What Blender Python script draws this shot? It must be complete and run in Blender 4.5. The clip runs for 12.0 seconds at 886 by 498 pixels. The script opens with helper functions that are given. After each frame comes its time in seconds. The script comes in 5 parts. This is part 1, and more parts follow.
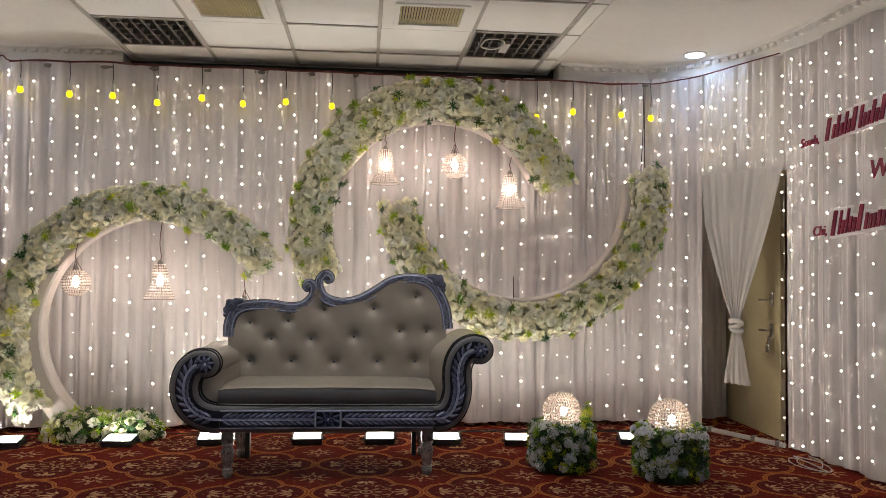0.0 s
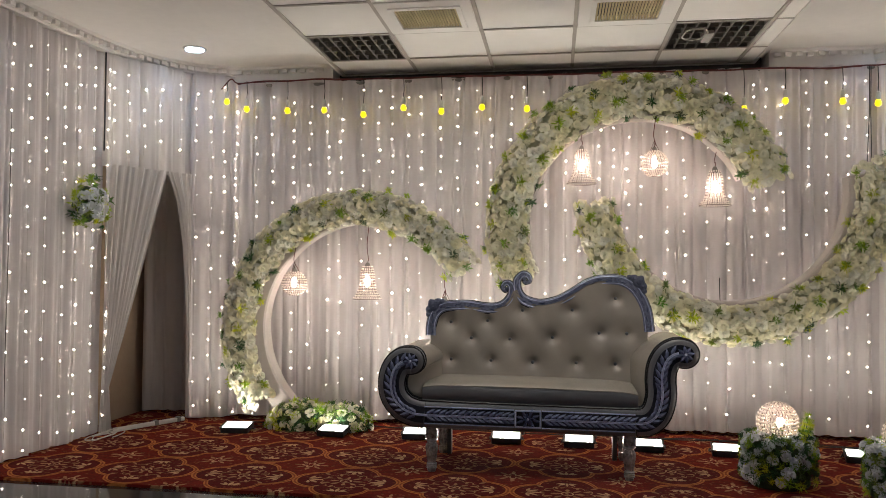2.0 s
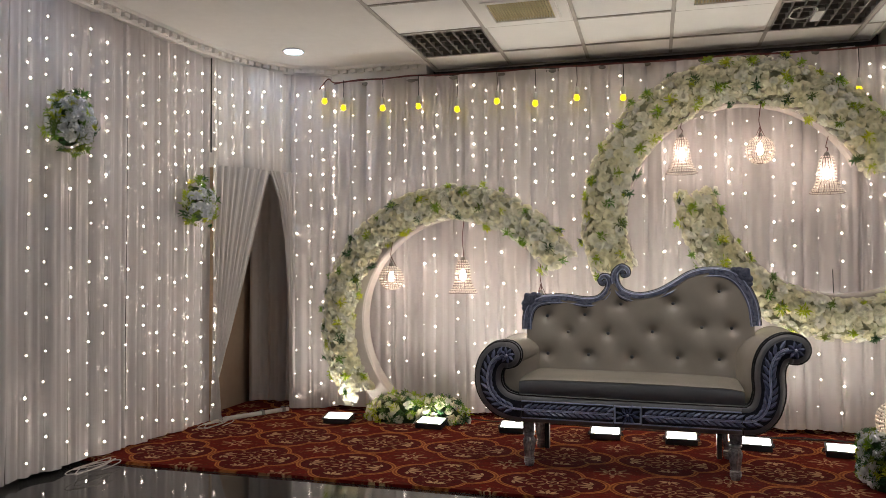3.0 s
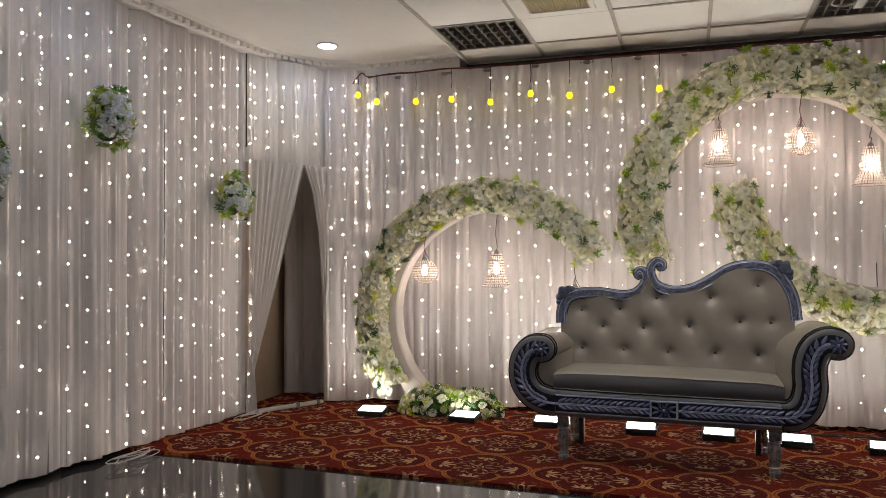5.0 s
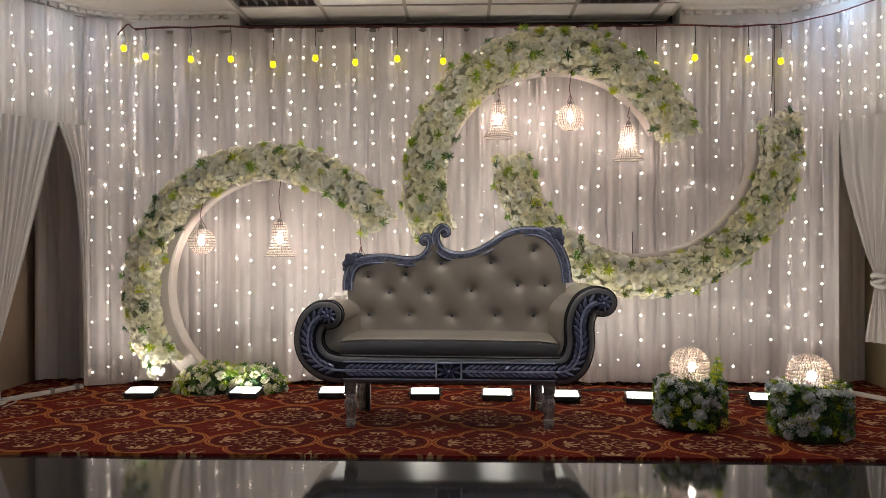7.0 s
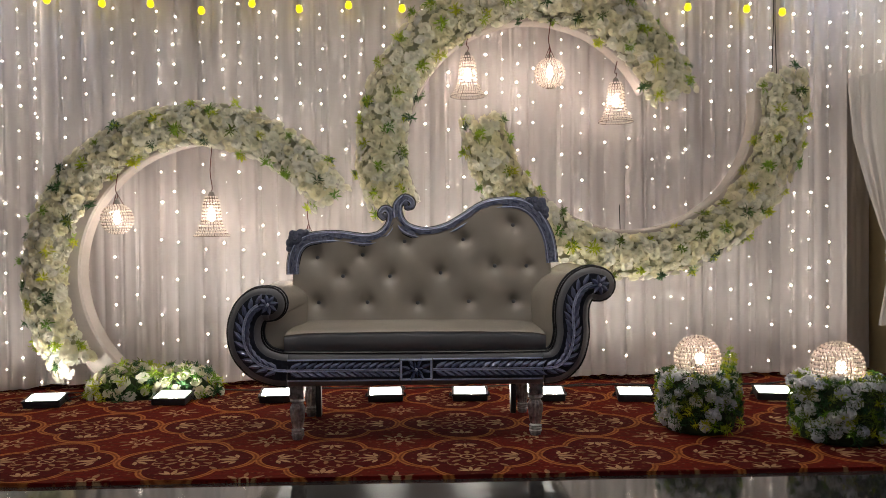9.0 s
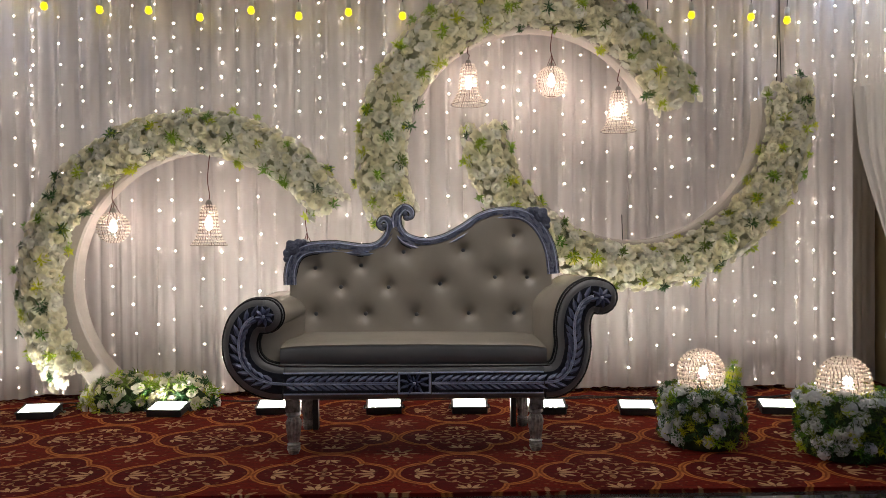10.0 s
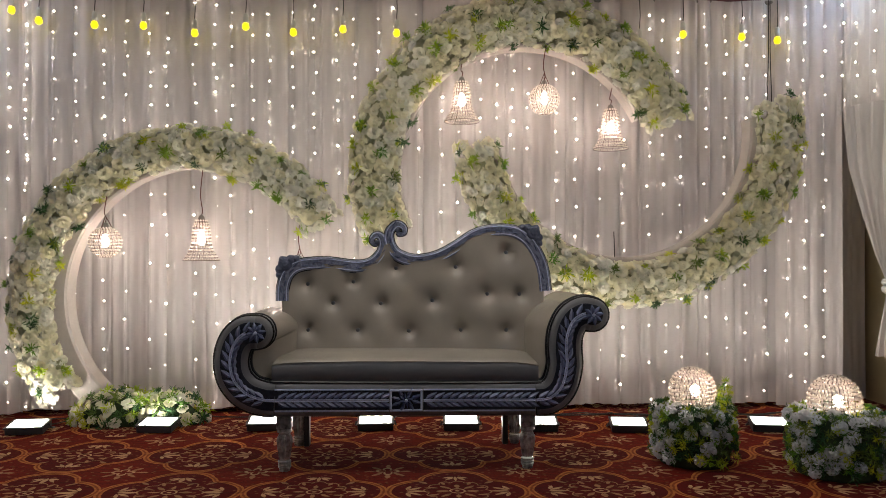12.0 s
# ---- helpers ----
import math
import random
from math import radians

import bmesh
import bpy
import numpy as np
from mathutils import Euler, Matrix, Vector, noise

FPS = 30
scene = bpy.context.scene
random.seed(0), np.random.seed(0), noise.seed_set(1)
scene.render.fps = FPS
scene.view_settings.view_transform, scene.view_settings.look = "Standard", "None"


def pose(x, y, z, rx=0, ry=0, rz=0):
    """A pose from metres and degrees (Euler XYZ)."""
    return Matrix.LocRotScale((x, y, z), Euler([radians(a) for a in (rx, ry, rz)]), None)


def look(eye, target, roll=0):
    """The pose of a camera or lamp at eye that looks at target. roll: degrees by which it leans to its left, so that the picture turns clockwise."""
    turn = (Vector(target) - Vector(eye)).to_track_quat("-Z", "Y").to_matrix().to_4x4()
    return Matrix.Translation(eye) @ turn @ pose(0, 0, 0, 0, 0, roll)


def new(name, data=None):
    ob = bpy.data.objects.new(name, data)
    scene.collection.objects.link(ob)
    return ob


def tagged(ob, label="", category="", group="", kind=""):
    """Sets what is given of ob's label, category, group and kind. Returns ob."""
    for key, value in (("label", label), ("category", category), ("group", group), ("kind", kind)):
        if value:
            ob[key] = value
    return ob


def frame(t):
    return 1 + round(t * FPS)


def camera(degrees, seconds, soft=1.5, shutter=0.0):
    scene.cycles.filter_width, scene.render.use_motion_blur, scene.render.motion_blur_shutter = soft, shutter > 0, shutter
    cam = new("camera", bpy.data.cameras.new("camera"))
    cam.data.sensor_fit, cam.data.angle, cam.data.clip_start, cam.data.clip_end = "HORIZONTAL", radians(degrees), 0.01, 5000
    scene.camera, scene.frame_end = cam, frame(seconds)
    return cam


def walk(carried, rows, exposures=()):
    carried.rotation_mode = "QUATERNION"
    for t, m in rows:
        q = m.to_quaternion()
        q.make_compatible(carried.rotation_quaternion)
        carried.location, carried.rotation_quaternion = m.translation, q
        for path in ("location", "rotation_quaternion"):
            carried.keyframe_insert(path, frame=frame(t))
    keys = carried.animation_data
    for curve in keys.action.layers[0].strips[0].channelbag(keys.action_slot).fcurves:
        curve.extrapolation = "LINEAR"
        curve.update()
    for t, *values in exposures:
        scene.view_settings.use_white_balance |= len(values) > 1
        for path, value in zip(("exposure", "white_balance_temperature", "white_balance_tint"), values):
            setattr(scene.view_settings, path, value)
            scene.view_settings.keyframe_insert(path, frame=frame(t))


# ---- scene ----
cam = camera(60.4, 12.0, soft=0.75)
PATH = [
    (0, (0.025, 0.046, 1.197), (0.228, 2.035, 1.251), 0.5),
    (0.5, (0.018, 0.052, 1.189), (0.111, 2.049, 1.245), 0.4),
    (1, (0.008, 0.052, 1.177), (-0.026, 2.051, 1.24), 0.4),
    (1.5, (-0.008, 0.047, 1.176), (-0.171, 2.039, 1.242), 0.5),
    (2, (-0.022, 0.038, 1.177), (-0.314, 2.016, 1.238), 0.4),
    (2.5, (-0.025, 0.035, 1.179), (-0.441, 1.99, 1.232), 0.2),
    (3, (-0.021, 0.036, 1.186), (-0.557, 1.962, 1.227), -0.1),
    (3.2, (-0.025, 0.036, 1.182), (-0.605, 1.949, 1.221), -0.2),
    (4.8, (-0.031, 0.046, 1.182), (-0.698, 1.931, 1.207), -0.3),
    (5, (-0.03, 0.045, 1.178), (-0.648, 1.947, 1.205), -0.1),
    (5.5, (-0.05, 0.04, 1.199), (-0.502, 1.988, 1.237), 0.4),
    (6, (-0.055, 0.056, 1.174), (-0.335, 2.036, 1.235), 0.5),
    (6.5, (-0.059, 0.09, 1.117), (-0.199, 2.085, 1.167), 0.2),
    (7, (-0.095, 0.139, 1.05), (-0.146, 2.139, 1.042), -0.1),
    (7.2, (-0.109, 0.181, 1.021), (-0.143, 2.181, 0.989), -0.2),
    (8.8, (-0.184, 0.833, 0.97), (-0.105, 2.831, 0.928), -0.5),
    (9, (-0.182, 0.869, 0.978), (-0.103, 2.867, 0.938), -0.6),
    (9.5, (-0.162, 0.913, 0.991), (-0.087, 2.911, 0.957), -0.5),
    (10, (-0.165, 0.928, 1.005), (-0.092, 2.927, 0.979), -0.4),
    (10.5, (-0.17, 0.936, 1.012), (-0.096, 2.935, 0.998), -0.4),
    (11, (-0.162, 0.942, 1.017), (-0.086, 2.94, 1.01), -0.3),
    (11.5, (-0.157, 0.936, 1.019), (-0.074, 2.934, 1.017), -0.2),
    (12, (-0.162, 0.921, 1.022), (-0.071, 2.919, 1.031), -0.1),
]
walk(cam, [(t, look(eye, target, roll)) for t, eye, target, roll in PATH])

# ---- world and exposure ----
world = bpy.data.worlds.new("hall_dark")
scene.world = world
world.use_nodes = True
world.node_tree.nodes["Background"].inputs["Color"].default_value = (0.9, 0.92, 1.0, 1)
world.node_tree.nodes["Background"].inputs["Strength"].default_value = 0.02
scene.view_settings.exposure = 0.27


# ---- materials ----
def material(name, rgb, rough=0.6, metal=0.0, **more):
    m = bpy.data.materials.new(name)
    m.use_nodes = True
    b = m.node_tree.nodes["Principled BSDF"]
    b.inputs["Base Color"].default_value = (*rgb, 1)
    b.inputs["Roughness"].default_value = rough
    b.inputs["Metallic"].default_value = metal
    for key, value in more.items():
        b.inputs[key.replace("_", " ")].default_value = value
    return m


def node(m, kind, **settings):
    n = m.node_tree.nodes.new(kind)
    for key, value in settings.items():
        setattr(n, key, value)
    return n


def link(m, a, b):
    m.node_tree.links.new(a, b)


def math_node(m, op, a, b=None, c=None):
    n = node(m, "ShaderNodeMath", operation=op)
    for k, v in enumerate((a, b, c)):
        if v is None:
            continue
        if isinstance(v, (int, float)):
            n.inputs[k].default_value = v
        else:
            link(m, v, n.inputs[k])
    return n.outputs[0]


def mix_colour(m, fac, a, b):
    n = node(m, "ShaderNodeMix", data_type="RGBA")
    for k, v in ((0, fac), (6, a), (7, b)):
        if isinstance(v, (int, float)):
            n.inputs[k].default_value = v
        elif isinstance(v, tuple):
            n.inputs[k].default_value = (*v, 1)
        else:
            link(m, v, n.inputs[k])
    return n.outputs[2]


def mottled(name, a, b, scale, rough, metal=0.0, bump=0.0, bump_scale=None, spread=0.15, detail=5.0, **more):
    """Two tones of one surface mixed by coarse and fine noise, with fine relief."""
    m = material(name, a, rough, metal, **more)
    p = m.node_tree.nodes["Principled BSDF"]
    where = node(m, "ShaderNodeTexCoord").outputs["Object"]
    big = node(m, "ShaderNodeTexNoise")
    big.inputs["Scale"].default_value, big.inputs["Detail"].default_value = scale, detail
    fine = node(m, "ShaderNodeTexNoise")
    fine.inputs["Scale"].default_value = bump_scale or scale * 12
    link(m, where, big.inputs["Vector"])
    link(m, where, fine.inputs["Vector"])
    ramp = node(m, "ShaderNodeMapRange")
    link(m, math_node(m, "ADD", math_node(m, "MULTIPLY", big.outputs["Fac"], 0.7), math_node(m, "MULTIPLY", fine.outputs["Fac"], 0.3)), ramp.inputs[0])
    ramp.inputs[1].default_value, ramp.inputs[2].default_value = 0.5 - spread, 0.5 + spread
    link(m, mix_colour(m, ramp.outputs[0], a, b), p.inputs["Base Color"])
    if bump:
        n = node(m, "ShaderNodeBump")
        n.inputs["Strength"].default_value, n.inputs["Distance"].default_value = bump, 0.004
        link(m, fine.outputs["Fac"], n.inputs["Height"])
        link(m, n.outputs[0], p.inputs["Normal"])
    return m


def varied(name, tones, rough=0.6, **more):
    """A colour picked per object by chance between the tones given."""
    m = material(name, tones[0], rough, **more)
    ramp = node(m, "ShaderNodeValToRGB")
    ramp.color_ramp.elements[0].color = (*tones[0], 1)
    ramp.color_ramp.elements[1].color = (*tones[-1], 1)
    for k, tone in enumerate(tones[1:-1]):
        ramp.color_ramp.elements.new((k + 1) / (len(tones) - 1)).color = (*tone, 1)
    link(m, node(m, "ShaderNodeObjectInfo").outputs["Random"], ramp.inputs[0])
    link(m, ramp.outputs[0], m.node_tree.nodes["Principled BSDF"].inputs["Base Color"])
    return m


def glowing(name, rgb, strength):
    m = material(name, rgb, 0.4)
    p = m.node_tree.nodes["Principled BSDF"]
    p.inputs["Emission Color"].default_value = (*rgb, 1)
    p.inputs["Emission Strength"].default_value = strength
    return m


def cloth(name, a, b, see=0.12, creases=0.32):
    """Thin draped cloth: a little light passes through; fine vertical weave and soft stains."""
    m = mottled(name, a, b, 2.2, 0.62, bump=0.12, bump_scale=260, spread=0.22, Sheen_Weight=0.25)
    p, out = m.node_tree.nodes["Principled BSDF"], m.node_tree.nodes["Material Output"]
    # long upright creases under the fine weave
    stretch = node(m, "ShaderNodeMapping")
    stretch.inputs["Scale"].default_value = (48, 48, 1.3)
    link(m, node(m, "ShaderNodeTexCoord").outputs["Object"], stretch.inputs[0])
    crease = node(m, "ShaderNodeTexNoise")
    crease.inputs["Scale"].default_value, crease.inputs["Detail"].default_value = 1.0, 3.0
    link(m, stretch.outputs[0], crease.inputs["Vector"])
    fold = node(m, "ShaderNodeBump")
    fold.inputs["Strength"].default_value, fold.inputs["Distance"].default_value = creases, 0.012
    link(m, crease.outputs["Fac"], fold.inputs["Height"])
    link(m, p.inputs["Normal"].links[0].from_socket, fold.inputs["Normal"])
    link(m, fold.outputs[0], p.inputs["Normal"])
    thin = node(m, "ShaderNodeBsdfTranslucent")
    thin.inputs["Color"].default_value = (*a, 1)
    blend = node(m, "ShaderNodeMixShader")
    blend.inputs[0].default_value = see
    link(m, p.outputs[0], blend.inputs[1])
    link(m, thin.outputs[0], blend.inputs[2])
    link(m, blend.outputs[0], out.inputs["Surface"])
    return m


def carpet_material():
    """Woven red carpet: gold scalloped ogee lattice, flower medallions, brown scrolls."""
    m = material("carpet_wool", (0.16, 0.02, 0.012), 1.0, Specular_IOR_Level=0.1)
    p = m.node_tree.nodes["Principled BSDF"]
    sep = node(m, "ShaderNodeSeparateXYZ")
    link(m, node(m, "ShaderNodeTexCoord").outputs["Object"], sep.inputs[0])
    wob = node(m, "ShaderNodeTexNoise")
    wob.inputs["Scale"].default_value = 26
    wob_parts = node(m, "ShaderNodeSeparateColor")
    link(m, wob.outputs["Color"], wob_parts.inputs[0])
    shake_u = math_node(m, "MULTIPLY", math_node(m, "SUBTRACT", wob_parts.outputs[0], 0.5), 0.035)
    shake_v = math_node(m, "MULTIPLY", math_node(m, "SUBTRACT", wob_parts.outputs[1], 0.5), 0.035)
    # one repeat is a quatrefoil medallion, 0.605 by 0.59 m, slightly askew to the room
    skew = math_node(m, "MULTIPLY_ADD", sep.outputs[0], 0.035, sep.outputs[1])
    def cell(shift):
        """Place in the nearest repeat, and polar terms of it."""
        u = math_node(m, "ADD", math_node(m, "DIVIDE", math_node(m, "ADD", sep.outputs[0], 0.56), 0.605), 0.5 + shift)
        v = math_node(m, "ADD", math_node(m, "DIVIDE", math_node(m, "SUBTRACT", skew, 4.13), 0.59), 0.5 + shift)
        u = math_node(m, "SUBTRACT", math_node(m, "FRACT", u), 0.5)
        v = math_node(m, "SUBTRACT", math_node(m, "FRACT", v), 0.5)
        return u, v, *polar(u, v)
    def polar(u, v):
        u, v = math_node(m, "ADD", u, shake_u), math_node(m, "ADD", v, shake_v)
        r = math_node(m, "SQRT", math_node(m, "ADD", math_node(m, "MULTIPLY", u, u), math_node(m, "MULTIPLY", v, v)))
        return r, math_node(m, "ARCTAN2", v, u)
    def band(value, middle, half, soft=0.5):
        d = math_node(m, "ABSOLUTE", math_node(m, "SUBTRACT", value, middle))
        n = node(m, "ShaderNodeMapRange", interpolation_type="SMOOTHSTEP")
        link(m, d, n.inputs[0])
        n.inputs[1].default_value, n.inputs[2].default_value = half, half * soft
        return n.outputs[0]
    def lobed(r, a, count, depth, turn=0.0):
        return math_node(m, "SUBTRACT", r, math_node(m, "MULTIPLY", math_node(m, "ABSOLUTE", math_node(m, "COSINE", math_node(m, "MULTIPLY_ADD", a, count / 2, turn))), depth))
    def most(*values):
        out = values[0]
        for v in values[1:]:
            out = math_node(m, "MAXIMUM", out, v)
        return out
    u1, v1, r1, a1 = cell(0.0)
    u2, v2, r2, a2 = cell(0.5)
    fu, fv = math_node(m, "ABSOLUTE", u1), math_node(m, "ABSOLUTE", v1)
    outline = lobed(r1, a1, 4, 0.125)
    lattice = most(band(outline, 0.376, 0.012), band(outline, 0.344, 0.011), math_node(m, "MULTIPLY", band(outline, 0.358, 0.024), 0.35))
    inside = node(m, "ShaderNodeMapRange")
    link(m, outline, inside.inputs[0])
    inside.inputs[1].default_value, inside.inputs[2].default_value = 0.36, 0.34
    def leaf(x, y, angle, long, wide):
        """A pointed leaf from (x, y), in the folded quarter of the repeat."""
        du = math_node(m, "ADD", math_node(m, "SUBTRACT", fu, x), shake_u)
        dv = math_node(m, "ADD", math_node(m, "SUBTRACT", fv, y), shake_v)
        c, s = math.cos(angle) / long, math.sin(angle) / long
        t = math_node(m, "MULTIPLY_ADD", du, c, math_node(m, "MULTIPLY", dv, s))
        w = math_node(m, "ABSOLUTE", math_node(m, "MULTIPLY_ADD", dv, c, math_node(m, "MULTIPLY", du, -s)))
        hump = math_node(m, "MULTIPLY", math_node(m, "MULTIPLY", t, math_node(m, "SUBTRACT", 1.0, t)), 4 * wide / long)
        n = node(m, "ShaderNodeMapRange", interpolation_type="SMOOTHSTEP")
        link(m, math_node(m, "SUBTRACT", hump, w), n.inputs[0])
        n.inputs[1].default_value, n.inputs[2].default_value = 0.0, 0.05
        return n.outputs[0]
    # fans of leaves at the four lobes, a rayed flower at the heart, small sprays between the medallions
    petals = most(leaf(0.37, 0.0, 3.14, 0.16, 0.022), leaf(0.36, 0.015, 2.55, 0.14, 0.02), leaf(0.36, 0.03, 1.95, 0.10, 0.018), leaf(0.0, 0.36, -1.57, 0.13, 0.022), leaf(0.012, 0.35, -0.95, 0.12, 0.018), leaf(0.02, 0.345, -0.4, 0.09, 0.016), band(r1, 0.05, 0.009), band(r1, 0.0, 0.02), band(lobed(r2, a2, 4, 0.05), 0.03, 0.016))
    leaves = most(leaf(0.06, 0.0, 0.0, 0.10, 0.02), leaf(0.0, 0.06, 1.57, 0.09, 0.02), leaf(0.045, 0.045, 0.78, 0.11, 0.02), leaf(0.13, 0.07, 0.2, 0.09, 0.016), leaf(0.08, 0.14, 1.2, 0.08, 0.016), leaf(0.2, 0.17, 0.75, 0.1, 0.018), leaf(0.5, 0.42, -1.57, 0.11, 0.02), leaf(0.42, 0.5, 3.14, 0.11, 0.02), leaf(0.46, 0.46, 3.9, 0.12, 0.02), band(lobed(r1, a1, 12, 0.035, 0.5), 0.2, 0.008))
    grain = node(m, "ShaderNodeTexNoise")
    grain.inputs["Scale"].default_value, grain.inputs["Detail"].default_value = 95, 5
    worn = node(m, "ShaderNodeTexNoise")
    worn.inputs["Scale"].default_value = 3
    base = mix_colour(m, worn.outputs["Fac"], (0.125, 0.008, 0.005), (0.175, 0.014, 0.007))
    base = mix_colour(m, math_node(m, "MULTIPLY", inside.outputs[0], 0.7), base, (0.07, 0.004, 0.006))
    flecks = []
    for size in (30.0, 52.0):
        dots = node(m, "ShaderNodeTexVoronoi")
        dots.inputs["Scale"].default_value = size
        link(m, node(m, "ShaderNodeTexCoord").outputs["Object"], dots.inputs["Vector"])
        flecks.append(band(dots.outputs["Distance"], 0.0, 0.3))
    base = mix_colour(m, math_node(m, "MULTIPLY", flecks[0], 0.55), base, (0.28, 0.1, 0.045))
    base = mix_colour(m, math_node(m, "MULTIPLY", flecks[1], 0.6), base, (0.035, 0.004, 0.004))
    base = mix_colour(m, math_node(m, "MULTIPLY", leaves, 0.75), base, (0.46, 0.24, 0.11))
    base = mix_colour(m, math_node(m, "MULTIPLY", petals, 0.9), base, (0.58, 0.34, 0.17))
    base = mix_colour(m, math_node(m, "MULTIPLY", lattice, 0.95), base, (0.48, 0.16, 0.04))
    speck = node(m, "ShaderNodeMapRange")
    link(m, grain.outputs["Fac"], speck.inputs[0])
    speck.inputs[1].default_value, speck.inputs[2].default_value = 0.38, 0.66
    base = mix_colour(m, math_node(m, "MULTIPLY", speck.outputs[0], 0.45), base, (0.022, 0.005, 0.004))
    link(m, base, p.inputs["Base Color"])
    bump = node(m, "ShaderNodeBump")
    bump.inputs["Strength"].default_value, bump.inputs["Distance"].default_value = 0.5, 0.003
    tuft = node(m, "ShaderNodeTexNoise")
    tuft.inputs["Scale"].default_value = 400
    link(m, tuft.outputs["Fac"], bump.inputs["Height"])
    link(m, bump.outputs[0], p.inputs["Normal"])
    return m


FABRIC = cloth("white_drape", (0.69, 0.635, 0.63), (0.62, 0.57, 0.565))
FABRIC_DOOR = cloth("doorway_drape", (0.78, 0.73, 0.7), (0.72, 0.67, 0.64))
FABRIC_BACK = cloth("inner_drape", (0.72, 0.67, 0.63), (0.62, 0.57, 0.54))
BOARD = mottled("board_cloth", (0.58, 0.52, 0.48), (0.5, 0.45, 0.41), 6, 0.7, bump=0.2)
PLASTER = mottled("ceiling_plaster", (0.78, 0.75, 0.72), (0.72, 0.69, 0.66), 1.5, 0.85, bump=0.1)
TILE = mottled("ceiling_tile", (0.88, 0.86, 0.83), (0.83, 0.81, 0.78), 4, 0.8, bump=0.15, bump_scale=120)
GRID = mottled("ceiling_grid", (0.5, 0.46, 0.42), (0.38, 0.35, 0.32), 8, 0.5)
# near-black tone that puts the shade of the gaps round the drapes into colour
GAP_SHADE = mottled("gap_shade", (0.08, 0.07, 0.07), (0.05, 0.045, 0.045), 3, 0.8)
WALL = mottled("hall_wall", (0.55, 0.5, 0.44), (0.48, 0.43, 0.38), 1.2, 0.8, bump=0.1)
TAN_WALL = mottled("tan_wall", (0.62, 0.45, 0.31), (0.54, 0.38, 0.26), 1.6, 0.7, bump=0.1)
FLOOR = mottled("polished_floor", (0.05, 0.048, 0.045), (0.03, 0.029, 0.029), 7, 0.07, bump=0.015, spread=0.25, IOR=1.75)
CARPET = carpet_material()
LEATHER = mottled("grey_leather", (0.42, 0.378, 0.325), (0.365, 0.325, 0.28), 5, 0.25, bump=0.14, bump_scale=320)
LEATHER_DARK = mottled("dark_leather", (0.225, 0.225, 0.24), (0.185, 0.185, 0.2), 5, 0.36, bump=0.14, bump_scale=320)
PIPING = mottled("black_piping", (0.012, 0.012, 0.014), (0.02, 0.02, 0.022), 20, 0.4)
CARVED = mottled("silvered_blue_wood", (0.1, 0.112, 0.18), (0.3, 0.33, 0.46), 75, 0.3, metal=0.25, bump=0.6, bump_scale=150, spread=0.22)
SILVER = mottled("worn_silver_wood", (0.72, 0.7, 0.7), (0.18, 0.175, 0.18), 24, 0.24, metal=0.35, bump=0.4, bump_scale=70)
NAVY = mottled("navy_ground", (0.012, 0.014, 0.026), (0.03, 0.034, 0.055), 60, 0.45, bump=0.3)


def darker_hollows(m, dark):
    """Keep the silvered colour on the raised edges and mix in a darker tone in the hollows."""
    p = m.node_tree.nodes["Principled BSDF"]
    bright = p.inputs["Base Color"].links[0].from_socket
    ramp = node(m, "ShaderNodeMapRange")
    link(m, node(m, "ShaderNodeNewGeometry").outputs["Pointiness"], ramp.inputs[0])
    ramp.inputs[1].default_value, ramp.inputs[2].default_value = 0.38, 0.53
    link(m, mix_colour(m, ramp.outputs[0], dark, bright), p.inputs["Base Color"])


darker_hollows(CARVED, (0.05, 0.058, 0.1))
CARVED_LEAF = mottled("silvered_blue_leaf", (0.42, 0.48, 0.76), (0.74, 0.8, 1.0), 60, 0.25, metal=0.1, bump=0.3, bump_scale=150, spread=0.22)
darker_hollows(CARVED_LEAF, (0.13, 0.15, 0.27))
def petals(name, tones, see=0.22):
    """Thin cloth petals: a tone per flower, some light passing through."""
    m = varied(name, tones, 0.6, Sheen_Weight=0.15)
    p, out = m.node_tree.nodes["Principled BSDF"], m.node_tree.nodes["Material Output"]
    thin, blend = node(m, "ShaderNodeBsdfTranslucent"), node(m, "ShaderNodeMixShader")
    link(m, p.inputs["Base Color"].links[0].from_socket, thin.inputs["Color"])
    blend.inputs[0].default_value = see
    link(m, p.outputs[0], blend.inputs[1])
    link(m, thin.outputs[0], blend.inputs[2])
    link(m, blend.outputs[0], out.inputs["Surface"])
    return m


ROSE = petals("rose_petal", [(0.98, 0.95, 0.8), (0.97, 0.95, 0.88), (0.98, 0.93, 0.72), (0.98, 0.94, 0.78)])
ROSE_COOL = petals("white_petal", [(0.86, 0.88, 0.93), (0.9, 0.9, 0.92), (0.8, 0.83, 0.9), (0.88, 0.87, 0.84)], 0.25)
LEAF = varied("leaf", [(0.08, 0.26, 0.02), (0.36, 0.56, 0.03), (0.74, 0.74, 0.03), (0.12, 0.34, 0.03), (0.78, 0.76, 0.05), (0.5, 0.68, 0.04), (0.04, 0.16, 0.02)], 0.45)
LEAF_DARK = varied("dark_leaf", [(0.025, 0.09, 0.025), (0.05, 0.16, 0.04), (0.3, 0.36, 0.04)], 0.45)
# fillers under the flowers: pale on the arches, dark green elsewhere
FLOWER_PAD = mottled("flower_pad", (0.66, 0.64, 0.5), (0.42, 0.44, 0.26), 30, 0.9, bump=0.5)
CORE_GREEN = mottled("dark_green_core", (0.05, 0.08, 0.03), (0.03, 0.05, 0.02), 30, 0.9, bump=0.5)
